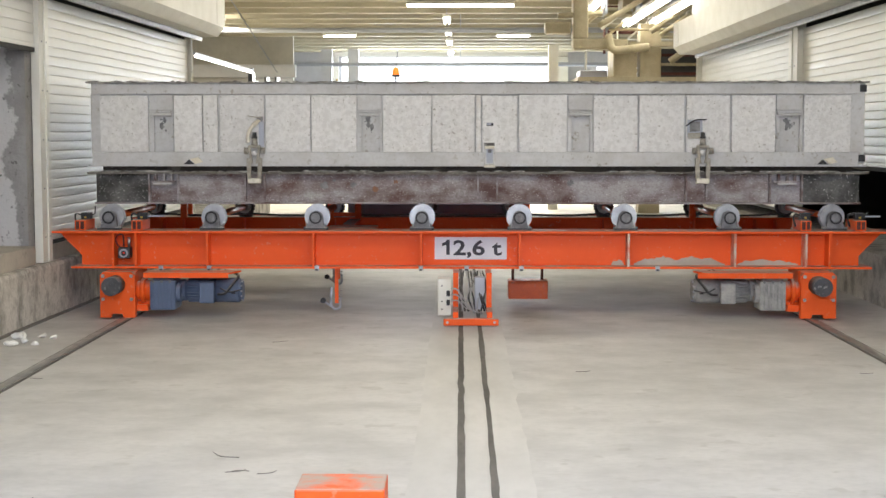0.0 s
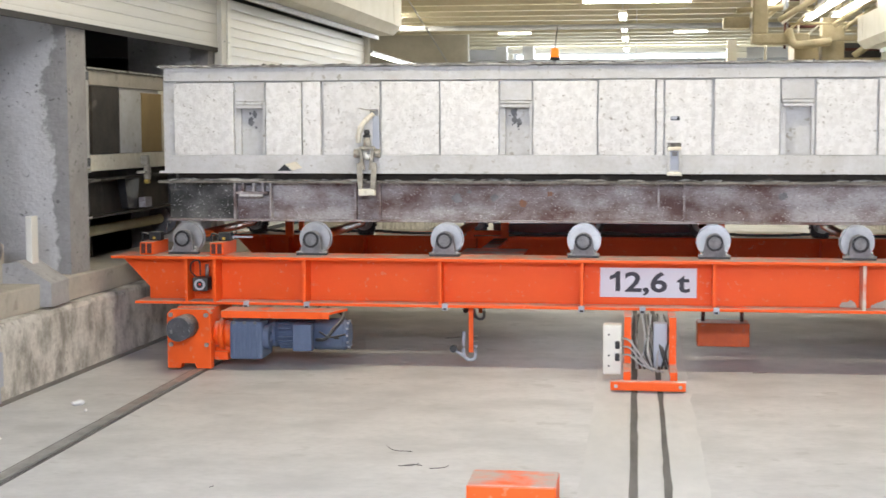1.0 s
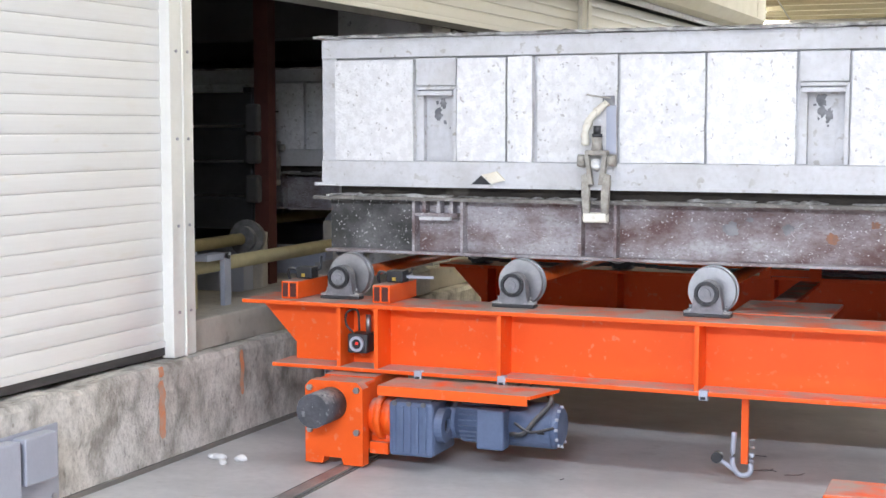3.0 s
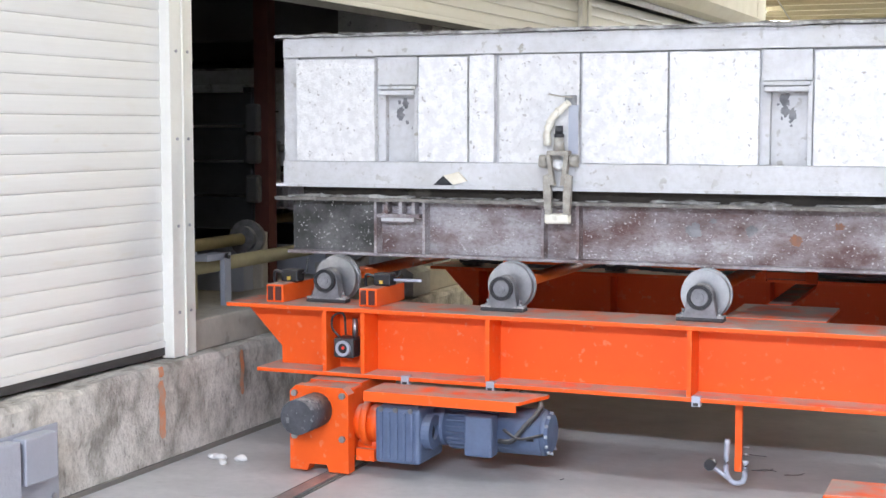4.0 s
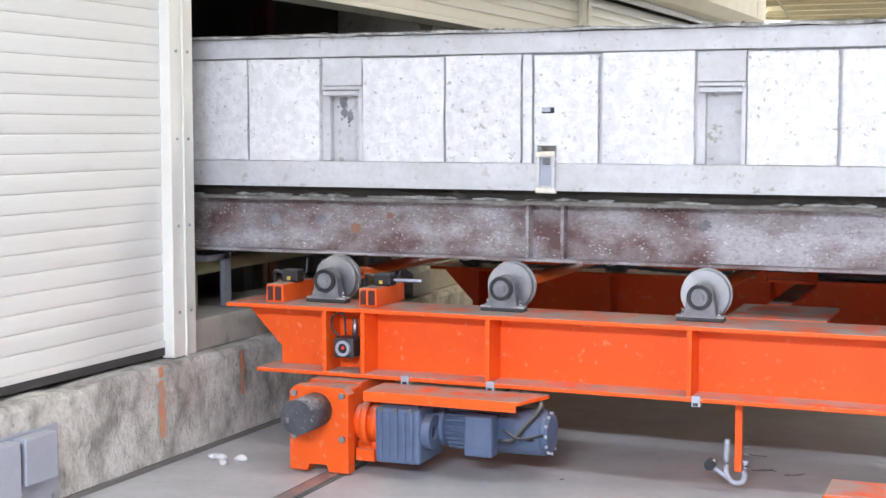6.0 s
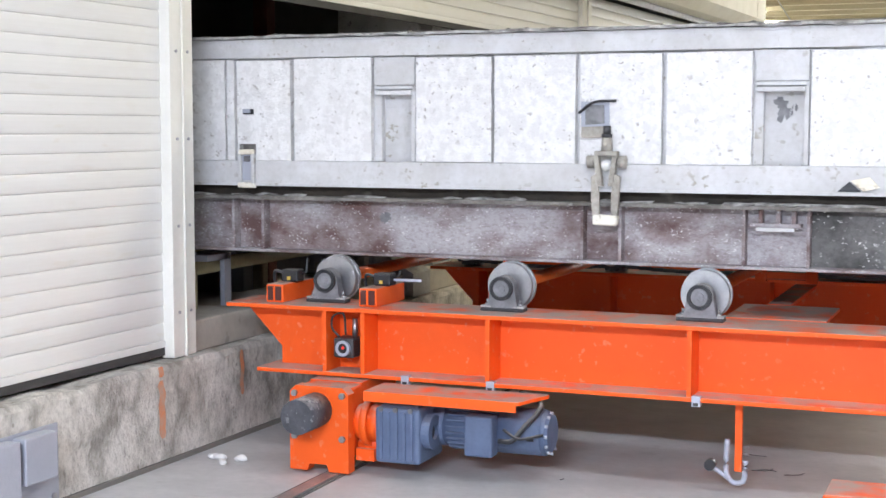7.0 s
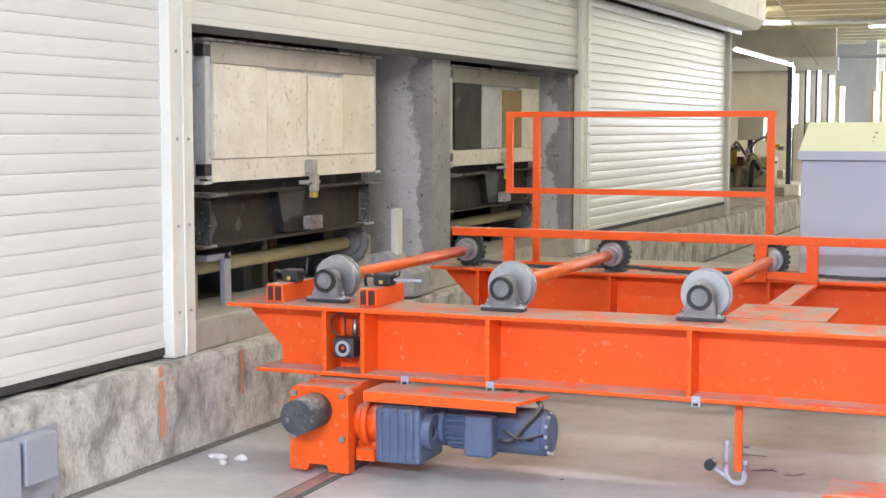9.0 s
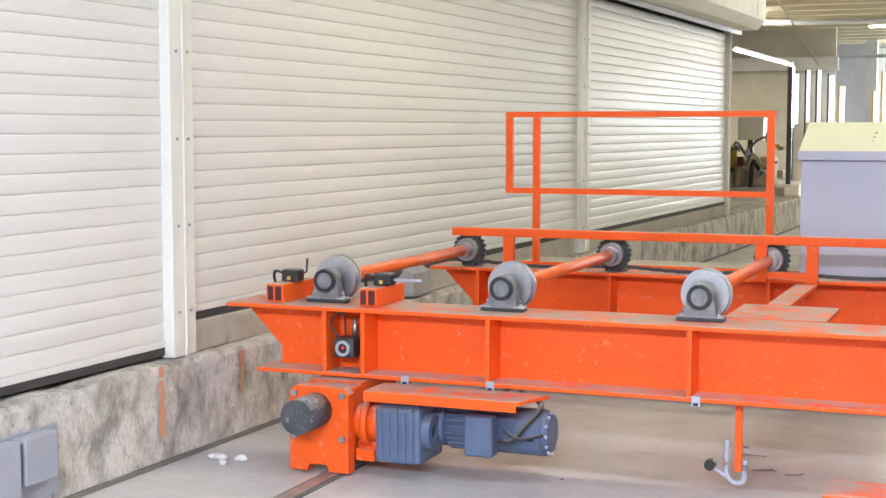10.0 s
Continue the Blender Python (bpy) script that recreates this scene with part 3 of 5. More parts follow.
    for a, b in ((160, 266), (306, 634), (675, 1005), (1046, 1371), (1415, 1506)):
        part("joint_filler", B(at(a), at(b), 0.028, 0.057, 1.28, 1.76, bevel=0.002), FRAME, ob)
    for e, x in ((-1, X0), (1, X1)):
        part("end_sheet", B(x - 0.045 if e > 0 else x + 0.02, x - 0.02 if e > 0 else x + 0.045, 0.04, D - 0.04, 1.2, 1.83), FRAME, ob)
        bm = B(min(x, x - e * 0.03), max(x, x - e * 0.03), 0.06, D - 0.02, 1.182, 1.29, bevel=0.004)
        part("end_bottom_rail", bm, PANEL_END, ob)
        part("end_top_rail", B(min(x, x - e * 0.03), max(x, x - e * 0.03), 0.06, D - 0.02, 1.74, 1.838, bevel=0.004), CONCRETE_PALE, ob)
    lid = B(X0 - 0.02, X1 + 0.02, -0.03, D + 0.03, 1.84, 1.852)
    bmesh.ops.subdivide_edges(lid, edges=[e for e in lid.edges if abs(e.verts[0].co.x - e.verts[1].co.x) > 1], cuts=120)
    part("rim_plate", rough_edge(lid, 0.006, 14), RIM, ob, "rim plate crusted with grime")
    bm = bmesh.new()
    for i in range(110):
        c = Vector((rnd.uniform(X0, X1), rnd.uniform(-0.025, 0.03), 1.85))
        m = Matrix.Translation(c) @ Matrix.Diagonal((rnd.uniform(0.01, 0.06), rnd.uniform(0.01, 0.02), rnd.uniform(0.003, 0.011), 1))
        bmesh.ops.create_icosphere(bm, subdivisions=1, radius=1, matrix=m)
    part("rim_crust", rough_edge(bm, 0.006, 30), GRIME_HOLE_DARK, ob, "dark lumps of mortar crust")["kind"] = "stuff"
    # corner posts with square hollow ends
    for x0, x1 in ((X0 + 0.005, X0 + 0.08), (X1 - 0.3, X1 - 0.005)):
        for y0, y1 in ((0.0, 0.06), (D - 0.06, D)):
            part("corner_post", B(x0, x1, y0 + 0.012, y1, 1.2, 1.838, bevel=0.003), FRAME, ob)
    # black blocks paint the shade inside the open sections
    for z in (1.215, 1.77):
        part("hollow_end", B(X1 - 0.046, X1 + 0.002, -0.013, 0.05, z, z + 0.055), BLACK, ob, "black block for the shaded open end of a hollow section")
    # panels along the long side
    spans = [(178, 263), (309, 359), (361, 386), (390, 468), (471, 550), (552, 631), (678, 763), (765, 840), (842, 851), (853, 914), (918, 1002), (1049, 1126), (1129, 1208), (1212, 1288), (1292, 1368), (1418, 1500)]
    rnd = random.Random(8)
    for a, b in spans:
        bm = B(at(a) + 0.001, at(b) - 0.001, rnd.uniform(-0.011, 0.001), 0.03, 1.292, 1.748 - rnd.uniform(0, 0.008))
        bmesh.ops.subdivide_edges(bm, edges=bm.edges[:], cuts=6, use_grid_fill=True)
        rough_edge(bm, 0.0035, 21)
        part("side_panel", bm, PANEL, ob)
        part("rear_panel", B(at(a) + 0.002, at(b) - 0.002, D - 0.02, D + 0.002, 1.292, 1.748, bevel=0.005), PANEL, ob)
    for a, b in ((265, 307), (633, 676), (1004, 1047), (1370, 1416)):
        part("pocket_plate", B(at(a), at(b), 0.004, 0.056, 1.625, 1.748, bevel=0.003), FRAME, ob)
        part("pocket_lip", B(at(a) + 0.006, at(b) - 0.006, -0.006, 0.056, 1.606, 1.622, bevel=0.003), FRAME, ob)
        part("pocket_lip", B(at(a) + 0.012, at(b) - 0.012, -0.012, 0.05, 1.582, 1.602, bevel=0.003), FRAME, ob)
        part("pocket_side", B(at(a) - 0.002, at(a) + 0.032, 0.02, 0.057, 1.292, 1.6, bevel=0.002), FRAME, ob)
        part("pocket_side", B(at(b) - 0.016, at(b) + 0.002, 0.004, 0.057, 1.292, 1.62, bevel=0.002), FRAME, ob)
        x = (at(a) + at(b)) / 2
        bm = bmesh.new()
        for k in range(9):
            big = k < 3
            cx = x + rnd.uniform(-0.018, 0.018) if big else x + rnd.uniform(-0.05, 0.05)
            cz = 1.545 - 0.03 * k + rnd.uniform(-0.01, 0.01) if big else 1.5 + rnd.uniform(-0.07, 0.06)
            rx_, rz_ = (rnd.uniform(0.014, 0.024), rnd.uniform(0.022, 0.034)) if big else (rnd.uniform(0.003, 0.008), rnd.uniform(0.004, 0.014))
            pts = []
            for q in range(18):
                t = 2 * math.pi * q / 18
                f = rnd.uniform(0.55, 1.25)
                pts.append(bm.verts.new((cx + rx_ * f * math.cos(t), 0.0575 - 0.0004 * k, cz + rz_ * f * math.sin(t))))
            bm.faces.new(pts)
        if a != 1004:
            part("oil_stain", bm, STAIN_HOLE_DARK, ob, "dark oil smear")
    # notches in the bottom rail, their shade drawn as black wedges
    for x in (at(336), at(1453)):
        bm = bmesh.new()
        prism(bm, [(x - 0.05, 1.192), (x + 0.04, 1.192), (x - 0.005, 1.232)], "y", -0.016, -0.008)
        part("notch", bm, BLACK, ob, "black wedge for the shade of a torn notch in the rail")
    # lifted flap beside each notch
        bm = bmesh.new()
        prism(bm, [(x, 1.235), (x + 0.05, 1.195), (x + 0.11, 1.21), (x + 0.07, 1.25)], "y", -0.03, -0.013)
        part("rail_flap", rough_edge(bm, 0.004, 40), PANEL_END, ob, "crusted pale flap of bent rail")
    # toggle clamps
    for u in (452, 1240):
        x = at(u)
        clamp = part("clamp", B(x - 0.048, x + 0.048, -0.07, -0.02, 1.325, 1.345, bevel=0.005), CLAMP, ob, "mortar-crusted toggle clamp")
        for e in (-1, 1):
            bm = bmesh.new()
            prism(bm, [(x + e * 0.05, 1.326), (x + e * 0.03, 1.326), (x + e * 0.012, 1.2), (x + e * 0.032, 1.2)], "y", -0.072, -0.04)
            part("clamp_yoke", rough_edge(bm, 0.003, 60), CLAMP, clamp)
            bm = bmesh.new()
            prism(bm, [(x + e * 0.062, 1.24), (x + e * 0.04, 1.25), (x + e * 0.026, 1.17), (x + e * 0.026, 1.05), (x + e * 0.05, 1.05), (x + e * 0.058, 1.15)], "y", -0.07, -0.045)
            part("clamp_arm", rough_edge(bm, 0.004, 60), CLAMP, clamp)
            bm = bmesh.new()
            cyl(bm, (-0.045, 1.3), "x", 0.026, x + e * 0.066 - 0.016, x + e * 0.066 + 0.016, 9)
            part("clamp_boss", rough_edge(bm, 0.006, 50), CLAMP, clamp)
        bm = bmesh.new()
        bmesh.ops.create_icosphere(bm, subdivisions=2, radius=0.024, matrix=Matrix.Translation((x - 0.002, -0.045, 1.285)))
        part("clamp_ball", rough_edge(bm, 0.004, 40), RUBBLE, clamp)
        part("clamp_foot", rough_edge(B(x - 0.052, x + 0.052, -0.076, -0.03, 1.04, 1.082, bevel=0.008), 0.004, 50), PANEL_END, clamp, "foot capped with pale mortar")
        bm = bmesh.new()
        cyl(bm, (x, -0.045), "z", 0.026, 1.345, 1.4, 10, 0.02)
        part("clamp_nut", bm, CLAMP, clamp)
        bm = bmesh.new()
        cyl(bm, (x, -0.045), "z", 0.023, 1.4, 1.415, 6)
        cyl(bm, (x, -0.045), "z", 0.017, 1.415, 1.448, 10)
        part("clamp_bolt", bm, DARKSTEEL, clamp)
        if u == 452:
            bm = bmesh.new()
            pipe(bm, arc([(x - 0.055, -0.03, 1.37), (x - 0.05, -0.045, 1.43), (x - 0.02, -0.045, 1.49), (x + 0.035, -0.02, 1.545)]), 0.017, 6)
            part("clamp_handle", rough_edge(bm, 0.006, 50), PANEL_END, clamp)
            part("clamp_recess", B(x + 0.03, x + 0.072, -0.012, -0.0085, 1.33, 1.535), ZINC, ob, "bare channel in the panel")
            # plate with the hole's shade put into its colour
            part("clamp_hole", rough_edge(B(x + 0.012, x + 0.065, -0.016, -0.0121, 1.535, 1.575), 0.005, 40), STAIN_HOLE_DARK, ob)
            bm = bmesh.new()
            pipe(bm, arc([(x + 0.05, -0.02, 1.565), (x - 0.01, -0.035, 1.572), (x - 0.05, -0.03, 1.58)]), 0.004, 6)
            part("clamp_wire", bm, CLAMP, clamp)
        else:
            part("clamp_recess", rough_edge(B(x - 0.12, x + 0.0, -0.013, -0.0085, 1.41, 1.545), 0.005, 30), ZINC, ob, "bare steel hole in the panel")
            # this hole too is a dark plate painting shade
            part("clamp_hole", rough_edge(B(x - 0.1, x - 0.02, -0.017, -0.0131, 1.455, 1.535), 0.007, 40), STAIN_HOLE_DARK, ob)
            part("clamp_slab", rough_edge(B(x - 0.115, x - 0.02, -0.022, -0.0131, 1.4, 1.445), 0.006, 30), CLAMP, ob)
            bm = bmesh.new()
            pipe(bm, arc([(x - 0.13, -0.015, 1.5), (x - 0.06, -0.03, 1.545), (x + 0.03, -0.02, 1.55)]), 0.006, 6)
            part("clamp_wire", bm, BLACK, clamp)
    x = at(866)
    # hole shade laid on the panel as a dark plate
    part("latch_hole", B(x - 0.042, x + 0.04, -0.014, -0.0085, 1.315, 1.365), GRIME_HOLE_DARK, ob, "dark plate for the shaded hole behind the latch")
    latch = part("latch", rough_edge(B(x - 0.04, x + 0.04, -0.035, -0.014, 1.318, 1.34, bevel=0.006), 0.004, 40), PANEL_END, ob, "pale crusted latch")
    for e in (-0.034, 0.034):
        part("latch_side", rough_edge(B(x + e - 0.008, x + e + 0.008, -0.034, -0.014, 1.185, 1.32, bevel=0.003), 0.003, 40), FRAME, latch)
    part("latch_back", B(x - 0.026, x + 0.026, -0.0165, -0.0141, 1.2, 1.318), ZINC, latch)
    part("latch_bolt", B(x - 0.014, x + 0.016, -0.03, -0.017, 1.285, 1.312, bevel=0.004), IRON, latch)
    part("latch_foot", rough_edge(B(x - 0.045, x + 0.045, -0.036, -0.014, 1.165, 1.19, bevel=0.006), 0.005, 40), PANEL_END, latch)
    # black plate paints the slot's shade
    part("dash_hole", B(x - 0.024, x + 0.03, -0.011, -0.0085, 1.5, 1.524), BLACK, ob)
    part("dash_tab", B(x - 0.022, x + 0.014, -0.018, -0.0111, 1.506, 1.523), ZINC, ob)
    # oil and rust marks on the girder
    for u, z, r, mt in ((572, 1.02, 0.03, STAIN_HOLE_DARK), (624, 1.025, 0.02, STAIN_HOLE_DARK), (663, 0.99, 0.022, RUST_BLOOM), (1010, 1.04, 0.024, STAIN_HOLE_DARK), (590, 1.06, 0.012, STAIN_HOLE_DARK), (700, 1.05, 0.014, RUST_BLOOM)):
        bm = bmesh.new()
        pts = []
        for q in range(36):
            t = 2 * math.pi * q / 36
            f = r * (1 + 0.5 * noise.noise(Vector((2 * math.cos(t), 2 * math.sin(t), u))) + 0.45 * noise.noise(Vector((8 * math.cos(t), 8 * math.sin(t), u))))
            pts.append(bm.verts.new((at(u) + 1.2 * f * math.cos(t), 0.0625, min(1.113, max(0.889, z + f * math.sin(t))))))
        bm.faces.new(pts)
        part("girder_stain", bm, mt, ob, "rust bloom" if mt is RUST_BLOOM else "dark oily stain")
    # end panels
    ys = [0.07, 0.58, 1.02, 1.45, D - 0.04]
    for k, em in enumerate(end_mats):
        part("end_panel", B(X1 - 0.02, X1 + 0.008 - 0.004 * (k % 2), ys[k] + 0.004, ys[k + 1] - 0.004, 1.292, 1.737 - 0.012 * (k * 7 % 3), bevel=0.004), em, ob)
        part("end_panel", B(X0 - 0.006, X0 + 0.02, ys[k] + 0.004, ys[k + 1] - 0.004, 1.292, 1.737, bevel=0.004), FRAME, ob)
    y = 1.02
    clamp = part("end_clamp", B(X1, X1 + 0.05, y - 0.03, y + 0.03, 1.2, 1.27, bevel=0.008), CLAMP, ob, "mortar-crusted end clamp")
    part("clamp_lever", B(X1 + 0.02, X1 + 0.06, y - 0.025, y + 0.025, 1.1, 1.2, bevel=0.008), CLAMP, clamp)
    part("clamp_tip", B(X1 + 0.02, X1 + 0.055, y - 0.022, y + 0.022, 1.07, 1.1, bevel=0.006), YELLOW, clamp)
    part("clamp_lug", B(X1 - 0.02, X1 + 0.05, y - 0.07, y + 0.07, 1.14, 1.162, bevel=0.01), CLAMP, clamp)
    bm = bmesh.new()
    prism(bm, [(0.75, 1.11), (1.05, 1.11), (0.98, 0.9), (0.82, 0.9)], "x", X1 - 0.085, X1 - 0.03)
    part("end_gusset", bm, BLACK, ob)
    part("end_catch", B(X1 - 0.03, X1 + 0.02, 1.03, 1.16, 0.9, 0.97), GIRDER, ob)
    return ob


TRAY_Y = 0.3
tray = mould("white pitted concrete mould on a brown steel girder", [PANEL_END] * 4)
# first end panel is near-black, standing in for a dark gap
lane_mould = mould("pale concrete mould with brown end panels in a curing lane", [GIRDER_END_GAP, FRAME, PANEL_BROWN, PANEL_END])
lane_mould.matrix_world = pose(-6.72, 8.78, 0, 0, 0, 0)


# ---- the transfer cart ----
cart = thing("transfer_cart", "orange steel transfer cart with rollers and two gear motors", "transfer cart")
XL, XR = -3.22, 3.36
STIFF = (-2.74, -2.56, -1.995, -1.16, -0.309, 0.467, 1.322, 2.157, 2.713, 2.898)
ROLL_X = (-2.80, -1.98, -1.15, -0.306, 0.472, 1.313, 2.135, 2.969)
ROLL_Z, ROLL_R = 0.772, 0.098


def beam(y0, xl, xr, name):
    b = part(name, B(xl, xr, y0, y0 + 0.3, 0.656, 0.674, bevel=0.003), ORANGE, cart, "dusty orange steel beam")
    bm = bmesh.new()
    prism(bm, [(xl + 0.02, 0.656), (xl + 0.2, 0.47), (xl + 0.2, 0.395), (xr - 0.2, 0.395), (xr - 0.2, 0.47), (xr - 0.02, 0.656)], "y", y0 + 0.143, y0 + 0.157)
    part("web", bm, ORANGE, b)
    part("bottom_flange", B(xl + 0.15, xr - 0.13, y0, y0 + 0.3, 0.377, 0.395, bevel=0.003), ORANGE, b)
    for x in STIFF:
        for e in (0.004, 0.157):
            part("stiffener", B(x - 0.009, x + 0.009, y0 + e, y0 + e + 0.139, 0.395, 0.656), DUSTPAINT if 1.3 < x < 2.75 and y0 == 0 else ORANGE, b)
    return b


front_beam = beam(0.0, XL, XR, "front_beam")
for x0, x1, h in ((1.38, 2.1, 0.055), (2.2, 2.68, 0.035), (1.2, 1.3, 0.03)):
    bm = bmesh.new()
    prev = None
    for i in range(41):
        x = x0 + (x1 - x0) * i / 40
        z = 0.397 + h * min(1, 6 * min(i, 40 - i) / 40 + 0.2) * (1 + 0.6 * noise.noise(Vector((x * 9, 0, 0))) + 0.4 * noise.noise(Vector((x * 40, 0, 0))))
        row = [bm.verts.new((x, 0.138, 0.396)), bm.verts.new((x, 0.141, z))]
        if prev:
            bm.faces.new((prev[0], row[0], row[1], prev[1]))
        prev = row
    part("mortar_smear", bm, CONCRETE_PALE, front_beam, "pale smear of set mortar")
rear_beam = beam(1.87, XL + 0.2, XR - 0.2, "rear_beam")
for x in (-2.4, -0.72, 0.9, 2.45):
    bm = B(x - 0.06, x + 0.06, 0.3, 1.87, 0.38, 0.39)
    box(bm, x - 0.006, x + 0.006, 0.3, 1.87, 0.39, 0.45)
    box(bm, x - 0.06, x + 0.06, 0.3, 1.87, 0.45, 0.46)
    part("cross_beam", bm, ORANGE, cart)
part("bracket_plate", B(-1.1, -0.69, 0.38, 0.85, 0.652, 0.668, bevel=0.004), ORANGE, cart)

rollers = []
for x in ROLL_X:
    r = thing("roller", "", "")
    r.parent = cart
    r.location = (x, 0, ROLL_Z)
    bm = bmesh.new()
    cyl(bm, (0, 0), "y", ROLL_R, 0.235, 0.275, 40)
    cyl(bm, (0, 0), "y", ROLL_R + 0.006, 0.276, 0.286, 40)
    part("disc", bm, STEEL, r, "worn bright steel disc")
    bm = bmesh.new()
    cyl(bm, (0, 0), "y", 0.028, 0.2865, 1.789, 18)
    part("shaft", bm, RED_TUBE, r, "orange painted shaft tube")
    bm = bmesh.new()
    cyl(bm, (0, 0), "y", 0.034, 0.122, 0.234, 24)
    cyl(bm, (0, 0), "y", 0.02, 0.116, 0.122, 18)
    for k in range(3):
        cyl(bm, (0.012 * math.cos(k * 2.1), 0.012 * math.sin(k * 2.1)), "y", 0.004, 0.113, 0.116, 6)
    part("shaft_end", bm, BEARING, r)
    bm = bmesh.new()
    cyl(bm, (0, 0), "y", 0.045, 1.79, 1.85, 20)
    cyl(bm, (0, 0), "y", 0.062, 1.8505, 1.9, 30)
    part("rear_hub", bm, STEEL, r)
    bm = bmesh.new()
    for k in range(20):
        a = 2 * math.pi * k / 20
        cyl(bm, (0.083 * math.cos(a), 0.083 * math.sin(a)), "y", 0.012, 1.902, 1.93, 6)
    cyl(bm, (0, 0), "y", 0.083, 1.901, 1.931, 24)
    part("sprocket", bm, DARKSTEEL, r, "dark toothed sprocket")
    rollers.append(r)
    # pillow block
    blk = part("pillow_block", B(x - 0.095, x + 0.095, 0.135, 0.195, 0.6745, 0.688, bevel=0.004), DARKSTEEL, cart, "dusty cast-iron pillow block")
    bm = bmesh.new()
    prism(bm, [(x + 0.053 * math.cos(a), ROLL_Z + 0.053 * math.sin(a)) for a in [math.pi * k / 14 for k in range(15)]] + [(x - 0.062, 0.712), (x - 0.07, 0.689), (x + 0.07, 0.689), (x + 0.062, 0.712)], "y", 0.14, 0.19)
    part("bearing_housing", bm, BEARING, blk)
    bm = bmesh.new()
    ring(bm, (x, ROLL_Z), "y", 0.05, 0.037, 0.12, 0.14)
    part("bearing_seal", bm, BLACK, blk)
    for e in (-0.072, 0.072):
        bm = bmesh.new()
        cyl(bm, (x + e, 0.165), "z", 0.012, 0.69, 0.706, 6)
        cyl(bm, (x + e, 0.165), "z", 0.006, 0.706, 0.722, 8)
        part("bolt", bm, STEEL, blk)
        part("bolt_lug", rough_edge(B(x + e - 0.024, x + e + 0.024, 0.14, 0.19, 0.6885, 0.699, bevel=0.003), 0.002, 60), DUSTED, blk)
    part("rear_bearing", B(x - 0.06, x + 0.06, 1.94, 2.0, 0.6745, 0.8, bevel=0.01), BEARING, cart)

# square tube brackets with switches on the ends of the front beam
for x, kind in ((-3.01, 0), (-2.56, 1), (2.72, 2), (3.15, 1)):
    tb = part("tube_bracket", B(x - 0.042, x + 0.042, 0.06, 0.36, 0.675, 0.755, bevel=0.004), ORANGE, cart, "orange square-tube bracket")
    # flat dark red plate paints the tube's shaded inside
    part("tube_mouth", B(x - 0.033, x + 0.033, 0.057, 0.0601, 0.684, 0.746), RUST, tb, "dark plate for the shaded open tube end")
    part("tube_slit", B(x - 0.004, x + 0.004, 0.053, 0.057, 0.684, 0.746), ORANGE, tb)
    sw = part("limit_switch", B(x - 0.02, x + 0.06, 0.16, 0.23, 0.757, 0.81, bevel=0.006), BLACK, tb, "black limit switch")
    part("switch_tag", B(x + 0.01, x + 0.026, 0.156, 0.16, 0.765, 0.78), YELLOW, sw)
    bm = bmesh.new()
    pipe(bm, arc([(x - 0.02, 0.19, 0.79), (x - 0.06, 0.18, 0.8), (x - 0.07, 0.19, 0.76), (x - 0.05, 0.2, 0.7)]), 0.007, 7)
    part("switch_cable", bm, CABLE, sw)
    bm = bmesh.new()
    pipe(bm, [(x + 0.06, 0.2, 0.79), (x + 0.085, 0.2, 0.8), (x + 0.09, 0.2, 0.86 if kind == 0 else 0.82)], 0.005, 6)
    part("switch_lever", bm, DARKSTEEL, sw)
    if kind == 1:
        part("switch_arm", B(x + 0.06, x + 0.19, 0.2, 0.21, 0.775, 0.787), ZINC, sw)

# load sign
sg = part("load_sign", B(-0.204, 0.37, 0.138, 0.1425, 0.44, 0.618), SIGN, cart, "white load sign with dark figures")
txt = bpy.data.curves.new("sign_text", "FONT")
txt.body, txt.size, txt.align_x, txt.align_y, txt.extrude, txt.offset = "2,6 t", 0.2, "CENTER", "TOP_BASELINE", 0.0008, 0.0045
tmp = bpy.data.objects.new("sign_text", txt)
scene.collection.objects.link(tmp)
me = bpy.data.meshes.new_from_object(tmp.evaluated_get(bpy.context.evaluated_depsgraph_get()))
bpy.data.objects.remove(tmp)
xs = [v.co.x for v in me.vertices]
sc = 0.386 / (max(xs) - min(xs))
mid = (max(xs) + min(xs)) / 2
ys_ = 0.119 / max(v.co.y for v in me.vertices)
for v in me.vertices:
    v.co = Vector((0.137 + (v.co.x - mid) * sc, 0.1365 - v.co.z, 0.4765 + v.co.y * ys_))
me.materials.append(INK)
part("sign_text", me, INK, sg, "dark bold figures 2,6 t")
bm = bmesh.new()
prism(bm, [(-0.112, 0.4765), (-0.084, 0.4765), (-0.084, 0.597), (-0.106, 0.597), (-0.118, 0.581), (-0.146, 0.567), (-0.146, 0.544), (-0.112, 0.557)], "y", 0.1357, 0.1379)
part("sign_figure", bm, INK, sg, "dark bold figure 1")

